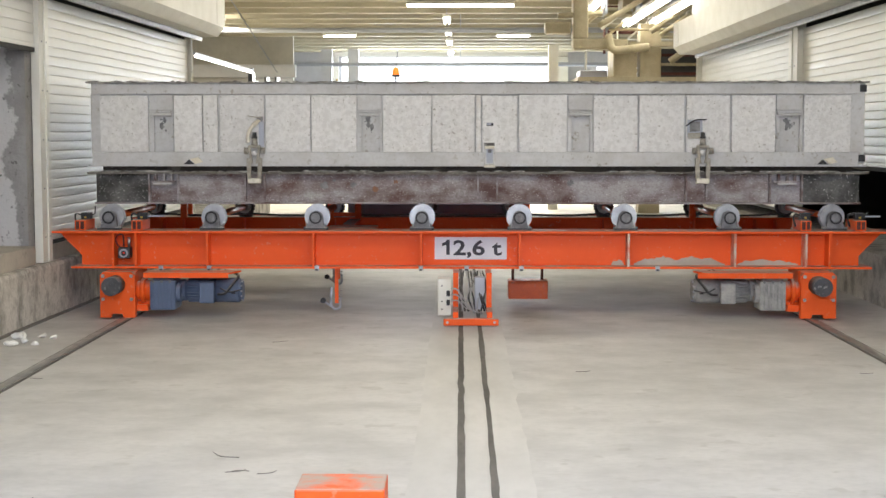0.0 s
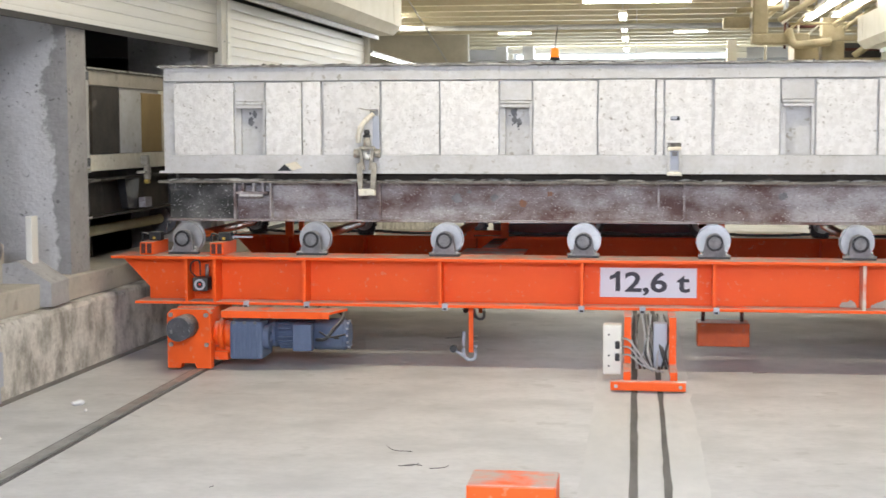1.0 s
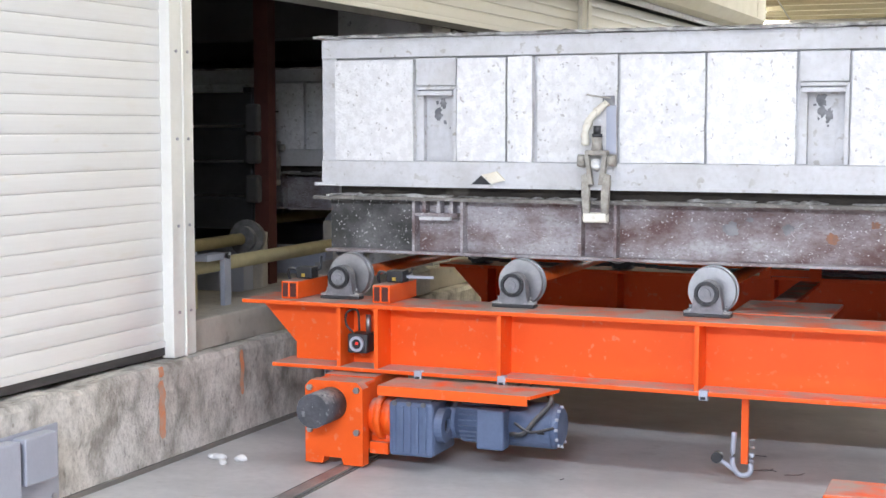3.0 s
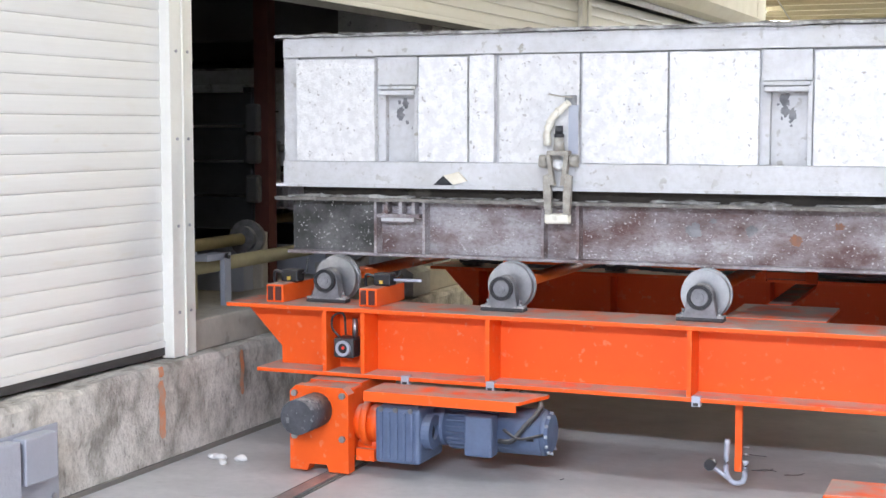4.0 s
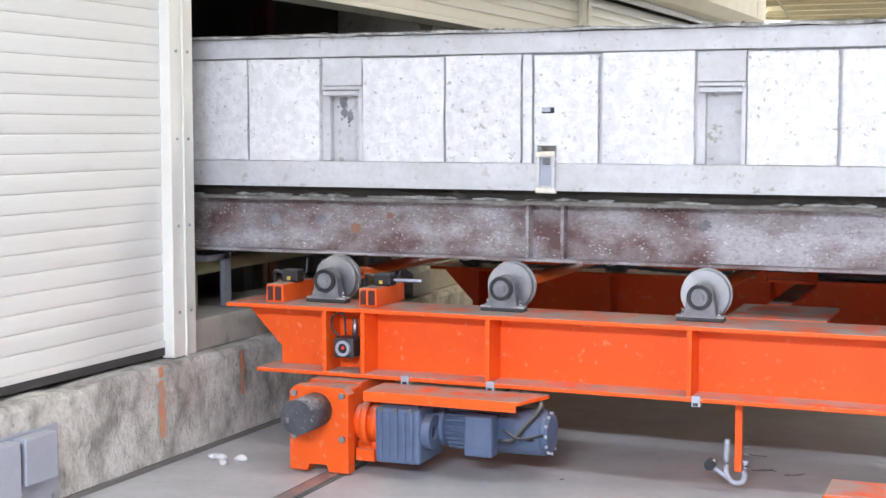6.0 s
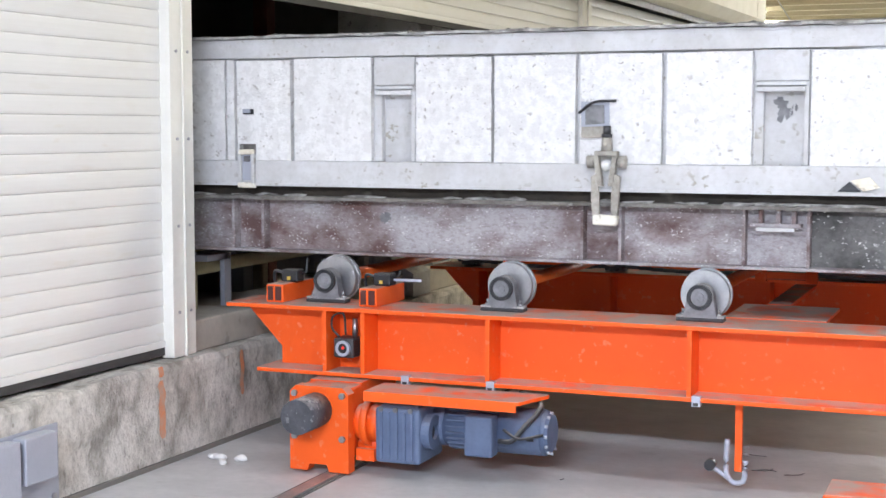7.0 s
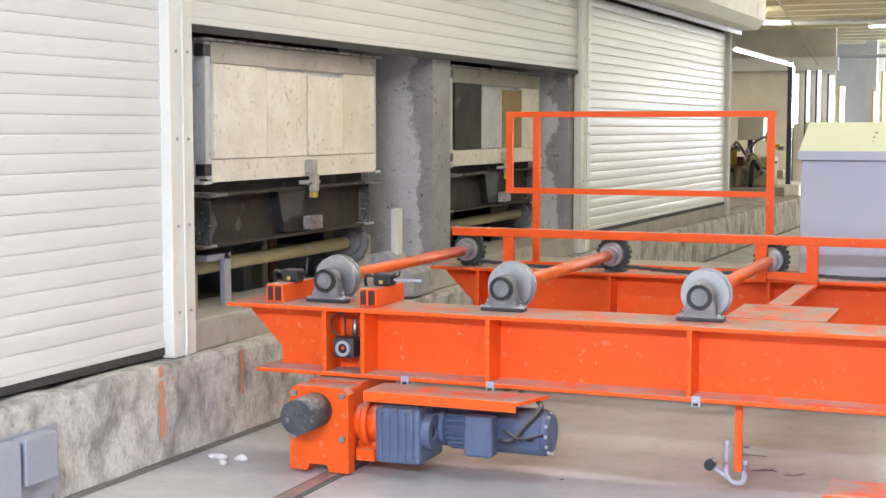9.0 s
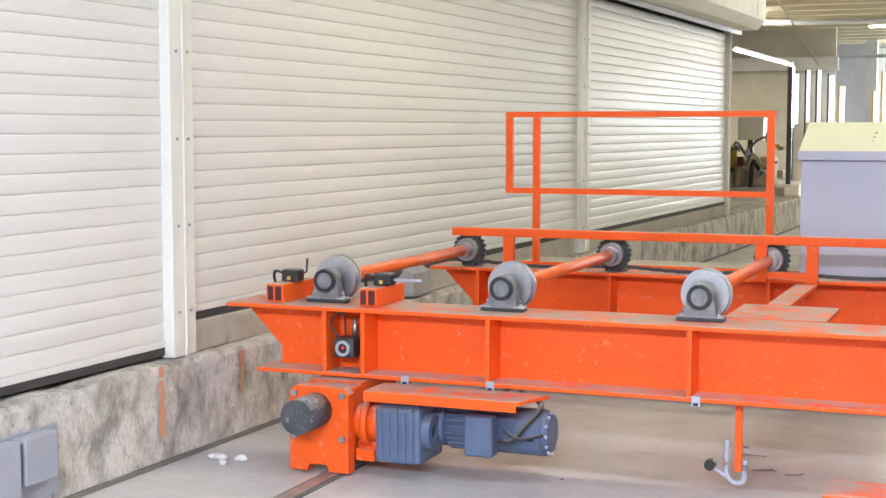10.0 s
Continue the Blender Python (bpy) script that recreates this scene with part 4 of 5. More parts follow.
# drive units
def drive(x, side, motor_mat, dusted):
    """side +1: the motor lies to the right of the gear plate."""
    bm = bmesh.new()
    prism(bm, [(x - 0.135, 0.016), (x - 0.055, 0.016), (x - 0.045, 0.045), (x + 0.035, 0.045), (x + 0.045, 0.016), (x + 0.135, 0.016), (x + 0.135, 0.345), (x + 0.108, 0.372), (x - 0.108, 0.372), (x - 0.135, 0.345)], "y", -0.22, -0.16)
    g = part("drive_unit", bm, ORANGE, cart, "orange gear housing above the rail")
    part("gear_case", B(x - 0.115, x + 0.125, -0.1595, -0.06, 0.07, 0.368, bevel=0.012), ORANGE, g)
    part("wheel_box", B(x - 0.12, x + 0.12, -0.0595, 0.3, 0.06, 0.37), ORANGE, g)
    bm = bmesh.new()
    cyl(bm, (x, 0.088), "y", 0.075, 0.0, 0.25, 28)
    part("rail_wheel", bm, RAIL, g)
    for ex in (-0.11, 0.11):
        for z in (0.16, 0.34):
            bm = bmesh.new()
            cyl(bm, (x + ex, z), "y", 0.014, -0.235, -0.22, 6)
            part("bolt", bm, STEEL, g)
    bm = bmesh.new()
    cyl(bm, (x - 0.01, 0.275), "y", 0.072, -0.4, -0.2205, 32)
    part("buffer", bm, BUFFER, g, "scuffed black rubber buffer")
    s = side
    bm = bmesh.new()
    cyl(bm, (-0.1, 0.215), "x", 0.075, min(x + s * 0.136, x + s * 0.17), max(x + s * 0.136, x + s * 0.17), 24)
    cyl(bm, (-0.1, 0.215), "x", 0.1, min(x + s * 0.17, x + s * 0.2), max(x + s * 0.17, x + s * 0.2), 24)
    cyl(bm, (-0.1, 0.215), "x", 0.082, min(x + s * 0.2, x + s * 0.245), max(x + s * 0.2, x + s * 0.245), 24)
    part("coupling", bm, ORANGE, g, "round orange coupling")
    bm = bmesh.new()
    cyl(bm, (-0.1, 0.12), "x", 0.03, min(x + s * 0.136, x + s * 0.24), max(x + s * 0.136, x + s * 0.24), 12)
    box(bm, min(x + s * 0.136, x + s * 0.22), max(x + s * 0.136, x + s * 0.22), -0.15, -0.05, 0.06, 0.11)
    part("torque_arm", bm, ORANGE, g)
    a, b = sorted((x + s * 0.245, x + s * 0.445))
    gb = part("gearbox", B(a, b, -0.2, 0.06, 0.072, 0.302, bevel=0.015), motor_mat, cart, "ribbed gearbox" if not dusted else "gearbox caked in pale mortar dust")
    for k in range(5):
        xr = a + 0.025 + k * 0.034
        part("rib", B(xr, xr + 0.012, -0.209, -0.2005, 0.09, 0.285, bevel=0.002), motor_mat, gb)
    for k in range(3):
        bm = bmesh.new()
        cyl(bm, (a + 0.03 + k * 0.065, 0.296), "y", 0.011, -0.208, -0.2005, 8)
        part("cap_screw", bm, IRON, gb)
    bm = bmesh.new()
    prism(bm, [(-0.17, 0.303), (0.03, 0.303), (0.0, 0.325), (-0.14, 0.325)], "x", a + 0.02, b - 0.02)
    part("gearbox_cap", bm, motor_mat, gb)
    bm = bmesh.new()
    c = (b if s > 0 else a)
    cyl(bm, (0.0, 0.208), "x", 0.085, min(c, c + s * 0.05), max(c, c + s * 0.05), 24)
    part("gear_flange", bm, motor_mat, gb)
    bm = bmesh.new()
    ring(bm, (-0.12, 0.2), "x", 0.072, 0.032, min(c, c + s * 0.035), max(c, c + s * 0.035))
    part("shaft_boss", bm, motor_mat, gb)
    # black core in the boss paints the shade of its bore
    bm = bmesh.new()
    cyl(bm, (-0.12, 0.2), "x", 0.031, min(c, c + s * 0.02), max(c, c + s * 0.02), 16)
    part("shaft_bore", bm, BLACK, gb)
    m0 = c + s * 0.05
    bm = bmesh.new()
    cyl(bm, (0.0, 0.208), "x", 0.083, min(m0, m0 + s * 0.44), max(m0, m0 + s * 0.44), 28)
    mt = part("motor", bm, motor_mat, cart, "blue-grey finned electric motor" if not dusted else "electric motor caked in pale mortar dust")
    for k in range(22):
        t = 2 * math.pi * k / 22
        bm = bmesh.new()
        box(bm, min(m0 + s * 0.02, m0 + s * 0.3), max(m0 + s * 0.02, m0 + s * 0.3), -0.003, 0.003, 0.081, 0.094)
        bmesh.ops.rotate(bm, verts=bm.verts, cent=(0, 0, 0), matrix=Matrix.Rotation(t, 3, "X"))
        bmesh.ops.translate(bm, verts=bm.verts, vec=(0, 0.0, 0.208))
        part("fin", bm, motor_mat, mt)
    bm = bmesh.new()
    cyl(bm, (0.0, 0.208), "x", 0.097, min(m0 + s * 0.24, m0 + s * 0.42), max(m0 + s * 0.24, m0 + s * 0.42), 12)
    cyl(bm, (0.0, 0.208), "x", 0.097 if s > 0 else 0.075, min(m0 + s * 0.4205, m0 + s * 0.45), max(m0 + s * 0.4205, m0 + s * 0.45), 12, 0.075 if s > 0 else 0.097)
    part("fan_cowl", bm, motor_mat, mt)
    for k in range(8):
        t = math.pi / 6 * (k + 3)
        bm = bmesh.new()
        cyl(bm, (0.083 * math.cos(t), 0.208 + 0.083 * math.sin(t)), "x", 0.007, min(m0 + s * 0.44, m0 + s * 0.452), max(m0 + s * 0.44, m0 + s * 0.452), 6)
        part("cowl_screw", bm, ZINC, mt)
    a, b = sorted((m0 + s * 0.125, m0 + s * 0.245))
    part("terminal_box", B(a, b, -0.16, -0.08, 0.12, 0.285, bevel=0.01), motor_mat, mt)
    part("nameplate", B(min(m0 + s * 0.37, m0 + s * 0.4), max(m0 + s * 0.37, m0 + s * 0.4), -0.1, -0.095, 0.19, 0.2), BLACK, mt)
    bm = bmesh.new()
    pipe(bm, arc([(m0 + s * 0.27, -0.14, 0.19), (m0 + s * 0.33, -0.16, 0.2), (m0 + s * 0.37, -0.13, 0.25), (m0 + s * 0.42, -0.06, 0.33), (m0 + s * 0.3, 0.04, 0.36)]), 0.011, 7)
    part("motor_cable", bm, CABLE, mt)
    bm = bmesh.new()
    pipe(bm, arc([(m0 + s * 0.29, -0.15, 0.24), (m0 + s * 0.36, -0.16, 0.21), (m0 + s * 0.44, -0.1, 0.22)]), 0.006, 6)
    part("sensor_cable", bm, CABLE, mt)
    a, b = sorted((x + s * 0.2, x + s * 0.93))
    bm = bmesh.new()
    prism(bm, [(a, -0.21), (b - (0.06 if s > 0 else 0), -0.21), (b, -0.02), (b, 0.0), (a, 0.0)] if s > 0 else [(a + 0.06, -0.21), (b, -0.21), (b, 0.0), (a, 0.0), (a, -0.02)], "z", 0.352, 0.366)
    box(bm, a, b - 0.07 if s > 0 else b, -0.214, -0.2105, 0.325, 0.366)
    part("cover_plate", bm, ORANGE, cart)


drive(-2.655, 1, BLUE, False)
drive(2.76, -1, DUSTED, True)

# laser sensor in the end bay
sb = part("sensor_box", B(-2.705, -2.61, 0.02, 0.12, 0.455, 0.54, bevel=0.008), DARKSTEEL, cart, "grey laser sensor box with round lens")
bm = bmesh.new()
ring(bm, (-2.657, 0.497), "y", 0.034, 0.022, 0.008, 0.0199)
part("lens_ring", bm, ZINC, sb)
bm = bmesh.new()
cyl(bm, (-2.657, 0.497), "y", 0.021, 0.012, 0.0198, 20)
part("lens", bm, BLACK, sb)
bm = bmesh.new()
cyl(bm, (-2.655, 0.5), "y", 0.007, 0.008, 0.0118, 10)
part("lens_spot", bm, LASER, sb, "dim red laser window")
bm = bmesh.new()
cyl(bm, (-2.625, 0.07), "z", 0.012, 0.54, 0.62, 10)
part("plug", bm, STEEL, sb)
bm = bmesh.new()
pipe(bm, arc([(-2.69, 0.05, 0.54), (-2.72, 0.04, 0.58), (-2.715, 0.04, 0.63), (-2.67, 0.05, 0.64), (-2.665, 0.06, 0.55)]), 0.005, 6)
part("sensor_wire", bm, CABLE, sb)

# clips below the beam
for x in (-2.36, -1.98, -1.13, 0.05, -0.31, 0.48, 1.55):
    c = part("flange_clip", B(x - 0.018, x + 0.018, -0.006, 0.03, 0.36, 0.402, bevel=0.003), ZINC, cart, "small galvanised clip")
    # black plate paints the clip's shaded opening
    part("clip_mouth", B(x - 0.01, x + 0.01, -0.009, -0.0061, 0.364, 0.376), BLACK, c)

# hanging scraper brackets
for x, y in ((-0.985, 0.12), (-1.13, 2.0)):
    br = part("hanger", B(x - 0.014, x + 0.014, y, y + 0.02, 0.09, 0.377), ORANGE, cart, "orange hanger with bent grey tube")
    bm = bmesh.new()
    pipe(bm, arc([(x - 0.04, y - 0.01, 0.22), (x - 0.045, y - 0.01, 0.1), (x - 0.02, y - 0.01, 0.05), (x + 0.025, y - 0.01, 0.06), (x + 0.03, y - 0.01, 0.14)]), 0.011, 8)
    pipe(bm, [(x - 0.03, y - 0.012, 0.06), (x - 0.1, y - 0.02, 0.11)], 0.009, 8)
    part("bent_tube", bm, ZINC, br)
    bm = bmesh.new()
    cyl(bm, (x - 0.105, 0.115), "y", 0.022, y - 0.04, y, 14)
    part("wheel", bm, BLACK, br)
    for k in range(4):
        bm = bmesh.new()
        cyl(bm, (y + 0.008, 0.1 + k * 0.03), "x", 0.005, x + 0.018, x + 0.04, 6)
        part("bolt", bm, STEEL, br)

# hanging current collector in the middle
col = part("collector_frame", B(-0.125, 0.285, -0.66, -0.58, 0.016, 0.066, bevel=0.006), ORANGE, cart, "orange hanging collector frame with cables")
for e in (-0.095, 0.255):
    bm = bmesh.new()
    cyl(bm, (e, 0.041), "y", 0.01, -0.666, -0.66, 8)
    part("bolt", bm, STEEL, col)
for x in (-0.055, 0.2):
    part("frame_post", B(x, x + 0.04, -0.3, -0.24, 0.112, 0.377), ORANGE, col)
    part("frame_arm", B(x, x + 0.04, -0.6, -0.24, 0.066, 0.111), ORANGE, col)
    part("frame_head", B(x, x + 0.04, -0.239, 0.1, 0.345, 0.376), ORANGE, col)
jb = part("junction_box", B(-0.175, -0.068, -0.34, -0.22, 0.05, 0.335, bevel=0.01), POST, cart, "white junction box")
for z in (0.1, 0.16, 0.28):
    bm = bmesh.new()
    cyl(bm, (-0.14, z), "y", 0.006, -0.344, -0.3405, 8)
    part("box_screw", bm, DARKSTEEL, jb)
for z in (0.13, 0.2):
    part("cable_gland", B(-0.105, -0.078, -0.36, -0.3405, z, z + 0.045, bevel=0.006), BLACK, jb)
part("side_box", B(0.11, 0.19, -0.28, -0.19, 0.09, 0.34, bevel=0.008), ZINC, cart, "small grey terminal box")
rnd = random.Random(3)
for k in range(11):
    x = -0.01 + k * 0.018
    bm = bmesh.new()
    pipe(bm, arc([(x, -0.15, 0.377), (x + rnd.uniform(-0.03, 0.03), -0.22, 0.28), (x + rnd.uniform(-0.02, 0.05), -0.27 - rnd.uniform(0, 0.04), 0.18), (x + 0.03 + rnd.uniform(-0.08, 0.05), -0.3, 0.08)]), 0.007, 6)
    part("cable", bm, CABLE if k % 3 else GREYCABLE, col)
for k in range(3):
    bm = bmesh.new()
    pipe(bm, arc([(-0.07, -0.33, 0.26 - k * 0.05), (-0.02, -0.38, 0.25 - k * 0.04), (0.05, -0.37, 0.15 - k * 0.02), (0.11 + 0.03 * k, -0.35, 0.07)]), 0.006, 6)
    part("loop_cable", bm, GREYCABLE, col)
db = part("drip_box", B(0.41, 0.745, 0.9, 1.1, 0.035, 0.19, bevel=0.006), RED_TUBE, cart, "dark red steel box below the cart")
for x in (0.45, 0.7):
    part("box_strap", B(x - 0.012, x + 0.012, 0.99, 1.01, 0.19, 0.56), RUST, db)
part("box_tie", B(0.43, 0.9, 0.985, 1.015, 0.56, 0.59), RUST, db)

# chain guard bar and its posts
gb = part("guard_bar", B(-2.83, 3.0, 1.72, 1.77, 0.86, 0.905, bevel=0.004), ORANGE, cart, "orange square guard bar")
for x in (-2.51, -1.175, -0.926, 0.6, 2.1):
    part("guard_post", B(x - 0.028, x + 0.028, 1.725, 1.765, 0.675, 0.86), ORANGE, gb)
part("guard_foot", B(-1.146, -0.955, 1.73, 1.76, 0.69, 0.725), ORANGE, gb)
part("guard_tongue", B(-1.0, -0.9, 0.8505, 1.729, 0.654, 0.67), ORANGE, gb)
bm = bmesh.new()
for k in range(90):
    x = -2.8 + k * 0.064
    box(bm, x, x + 0.045, 1.905, 1.927, 0.848, 0.864)
for k in range(90):
    x = -2.8 + k * 0.064
    d = 0.02 * math.sin(math.pi * ((x + 2.8) % 0.82) / 0.82)
    box(bm, x, x + 0.063, 1.905, 1.927, 0.7 - d, 0.718 - d)
part("drive_chain", bm, DARKSTEEL, cart)["kind"] = "stuff"

# rear platform with railing and control desk
part("platform", B(-2.75, 2.6, 2.2, 3.0, 0.60, 0.64), CONCRETE_PALE, cart, "dusty steel platform behind the rear beam")
rl = thing("railing", "", "")
rl.parent = cart
ry = 2.42
for x0, x1, z in ((-2.77, -1.225, 1.5), (-2.77, -1.225, 1.06)):
    part("rail_bar", B(x0, x1, ry, ry + 0.03, z, z + 0.032), ORANGE, rl)
for x, z0, z1 in ((-2.77, 1.0925, 1.4995), (-2.605, 0.64, 1.4995), (-1.268, 0.64, 1.4995)):
    part("rail_post", B(x, x + 0.04, ry + 0.002, ry + 0.028, z0, z1), ORANGE, rl)
part("toe_bar", B(-2.7, 2.3, ry, ry + 0.03, 0.641, 0.665), ORANGE, rl)
desk = part("control_desk", B(-1.06, 0.6, 2.25, 2.75, 0.64, 1.27, bevel=0.006), CABINET, cart, "grey control cabinet with sloping pale top")
part("desk_rim", B(-1.08, 0.62, 2.23, 2.77, 1.2705, 1.32, bevel=0.004), CABINET, desk)
bm = bmesh.new()
prism(bm, [(2.235, 1.3205), (2.76, 1.3205), (2.76, 1.47), (2.6, 1.47)], "x", -1.07, 0.61)
part("desk_top", bm, CABINET_TOP, desk, "pale sloping panel")
for k in range(3):
    bm = bmesh.new()
    cyl(bm, (-0.71 + k * 0.004, 2.36 + k * 0.05), "z", 0.008, 1.345 + k * 0.022, 1.372 + k * 0.022, 10)
    part("button", bm, BLACK, desk)

# beacon pole on the control desk
bm = bmesh.new()
pipe(bm, [(-0.62, 2.6, 1.5), (-0.62, 2.6, 1.98)], 0.01, 8)
pole = part("beacon_pole", bm, ZINC, desk)
bm = bmesh.new()
cyl(bm, (-0.62, 2.6), "z", 0.04, 1.98, 2.0, 16)
part("beacon_base", bm, BLACK, pole)
bm = bmesh.new()
cyl(bm, (-0.62, 2.6), "z", 0.036, 2.0, 2.07, 16, 0.026)
part("beacon_lens", bm, BEACON, pole, "lit amber beacon lens")
bm = bmesh.new()
pipe(bm, [(-0.62, 2.6, 2.07), (-0.6, 2.6, 2.24)], 0.004, 6)
part("beacon_aerial", bm, BLACK, pole)

# ---- things on the floor ----
stop = thing("floor_stop", "orange painted steel stop block bolted to the floor", "stop block")
part("block", B(-0.605, -0.275, 5.1, 5.35, 0.0, 0.146, bevel=0.008), ORANGE, stop)

rnd = random.Random(11)
for k, (x, y, s) in enumerate(((-3.17, 5.28, 0.035), (-3.08, 5.3, 0.03), (-3.12, 5.22, 0.028), (-3.22, 5.3, 0.025), (-3.2, 6.5, 0.04), (-3.15, 6.55, 0.03), (-3.05, 6.4, 0.018), (-3.1, 6.2, 0.03), (-2.95, 6.25, 0.016), (-3.02, 6.12, 0.02), (-2.9, 7.1, 0.035), (-2.8, 6.95, 0.014),
                               (-3.1, 9.9, 0.05), (-3.0, 9.7, 0.04), (-2.95, 9.95, 0.035), (-3.05, 9.55, 0.045), (-2.9, 9.6, 0.03), (-3.12, 9.4, 0.03), (-2.86, 9.9, 0.03))):
    bm = bmesh.new()
    bmesh.ops.create_icosphere(bm, subdivisions=2, radius=s, matrix=Matrix.Translation((x, y, s * 0.45)) @ Matrix.Rotation(rnd.random() * 6, 4, "Z") @ Matrix.Diagonal((1.1, 0.6, 0.5, 1)))
    rough_edge(bm, s * 0.35, 30)
    for v in bm.verts:
        v.co.z = max(v.co.z, 0.001)
    tagged(part("mortar_crumb", bm, RUBBLE), "white crumb of set mortar on the floor", "debris", "mortar crumbs")
for x, y, a, L in ((-1.12, 6.35, 5.2, 0.11), (-1.0, 5.96, 0.2, 0.06), (-0.9, 5.98, 2.9, 0.05), (-0.86, 5.93, 0.3, 0.06), (-1.3, 9.75, 0.3, 0.08), (0.7, 8.55, 0.0, 0.06), (2.4, 8.5, 0.1, 0.07), (-1.7, 5.5, 1.0, 0.02), (-2.55, 8.3, 5.6, 0.06)):
    bm = bmesh.new()
    pipe(bm, arc([(x, y, 0.002), (x + L * math.cos(a), y + L * math.sin(a), 0.003), (x + 1.6 * L * math.cos(a + 0.4), y + 1.6 * L * math.sin(a + 0.4), 0.002)], 3), 0.0015, 5)
    tagged(part("wire_scrap", bm, CABLE), "thin dark scrap of binding wire on the floor", "debris", "wire scraps")


def on_wall(ob, m=LEFT):
    ob.matrix_world = m
    return ob


# grey switch box on the plinth
sbx = thing("switch_box", "grey sheet-metal switch box on a backing plate on the plinth", "switch box", m=LEFT)
part("back_plate", B(0.012, 0.022, -1.1, -0.40, 0.02, 0.325, bevel=0.003), ZINC, sbx)
part("cover", B(0.0225, 0.085, -0.66, -0.48, 0.14, 0.315, bevel=0.006), ZINC, sbx)
part("cover", B(0.0225, 0.09, -1.0, -0.69, 0.11, 0.315, bevel=0.006), ZINC, sbx)
for z in (0.05, 0.285):
    bm = bmesh.new()
    cyl(bm, (-0.435, z), "x", 0.012, 0.022, 0.03, 6)
    part("bolt", bm, STEEL, sbx)
sbx2 = thing("switch_box", "grey sheet-metal switch box on a backing plate on the plinth", "switch box", m=LEFT)
part("back_plate", B(0.012, 0.022, 1.75, 2.2, 0.02, 0.36, bevel=0.003), ZINC, sbx2)
part("cover", B(0.0225, 0.09, 1.82, 2.1, 0.13, 0.31, bevel=0.006), ZINC, sbx2)


def spray(s, z0, z1, w):
    bm = bmesh.new()
    prev = None
    for i in range(13):
        z = z0 + (z1 - z0) * i / 12
        j = noise.noise(Vector((s * 9, z * 22, 3))) * w * 0.5
        q = w * (0.5 if 0 < i < 12 else 0.25)
        row = [bm.verts.new((0.0125, s - q + j, z)), bm.verts.new((0.0125, s + q + j, z))]
        if prev:
            bm.faces.new((prev[0], prev[1], row[1], row[0]))
        prev = row
    tagged(on_wall(part("paint_mark", bm, MARK)), "orange spray-paint stripe on the stained plinth", "paint mark", kind="structure")


spray(0.29, 0.385, 0.43, 0.035)
spray(0.30, 0.12, 0.37, 0.045)
spray(0.94, 0.2, 0.41, 0.03)

# ---- inside the curing lanes ----
chamber_rollers = []
for k, x in enumerate((-3.66, -4.36, -5.1, -5.85, -6.6)):
    for y0, y1 in ((5.6, 7.62), (8.9, 10.75)):
        cr = thing("lane_roller", "dull ochre roller shaft with flanged wheels in the lane", "roller", "lane rollers")
        bm = bmesh.new()
        cyl(bm, (x, 0.765), "y", 0.036, y0 + 0.06, y1 - 0.0905, 16)
        part("shaft", bm, OCHRE, cr)
        for yy, e in ((y0, 1), (y1, -1)):
            bm = bmesh.new()
            cyl(bm, (x, 0.765), "y", 0.098, min(yy, yy - e * 0.05), max(yy, yy - e * 0.05), 28)
            cyl(bm, (x, 0.765), "y", 0.115, min(yy + e * 0.001, yy + e * 0.018), max(yy + e * 0.001, yy + e * 0.018), 28)
            cyl(bm, (x, 0.765), "y", 0.075, min(yy + e * 0.019, yy + e * 0.059), max(yy + e * 0.019, yy + e * 0.059), 24)
            wheel = part("flanged_wheel", bm, BEARING, cr)
            part("bearing_stand", B(x - 0.07, x + 0.07, min(yy - e * 0.06, yy - e * 0.13), max(yy - e * 0.06, yy - e * 0.13), 0.44, 0.8, bevel=0.01), CONCRETE_PALE, cr)
        chamber_rollers.append(cr)
for y0 in (5.62, 7.55, 8.66, 10.68):
    rb = part("lane_runner_beam", B(-11.5, -4.35, y0, y0 + 0.12, 0.44, 0.63, bevel=0.006), ZINC)
    tagged(rb, "dusty grey steel runner beam along the lane", "beam", "lane runners")
lp = thing("lane_post", "dark red steel post with brackets coloured for the chamber's shade", "post")
part("post", B(-4.52, -4.42, 8.0, 8.1, 0.44, 2.75), RUST, lp)
# pale brackets given the chamber's painted shade
for z in (1.3, 1.05, 1.5):
    part("bracket", B(-4.56, -4.46, 7.94, 7.999, z - 0.09, z + 0.09, bevel=0.02), SHADED_WALL, lp)
dp = thing("ribbed_screen", "dark ribbed steel screen on posts in the lane", "screen")
for x in (-7.45, -4.62):
    part("leg", B(x - 0.03, x + 0.03, 8.091, 8.13, 0.44, 1.7), DARKSTEEL, dp)
for k in range(4):
    part("board", B(-7.5, -4.57, 8.06, 8.09, 0.78 + k * 0.225, 0.99 + k * 0.225, bevel=0.01), DARKSTEEL, dp)
sbk = thing("sensor_bracket", "pale bolted angle brackets with an ochre arm on the sill", "bracket")
part("upright", B(-3.6, -3.575, 6.02, 6.08, 0.572, 0.83), ZINC, sbk)
part("upright", B(-3.68, -3.655, 5.84, 5.9, 0.572, 0.84), ZINC, sbk)
part("bridge", B(-3.655, -3.575, 5.86, 6.06, 0.8, 0.83), ZINC, sbk)
part("arm", B(-3.66, -3.62, 5.72, 5.85, 0.572, 0.76, bevel=0.008), OCHRE, sbk)
part("block", B(-3.68, -3.6, 5.66, 5.73, 0.572, 0.68, bevel=0.008), BEARING, sbk)
bm = bmesh.new()
cyl(bm, (6.05, 0.81), "x", 0.01, -3.574, -3.565, 8)
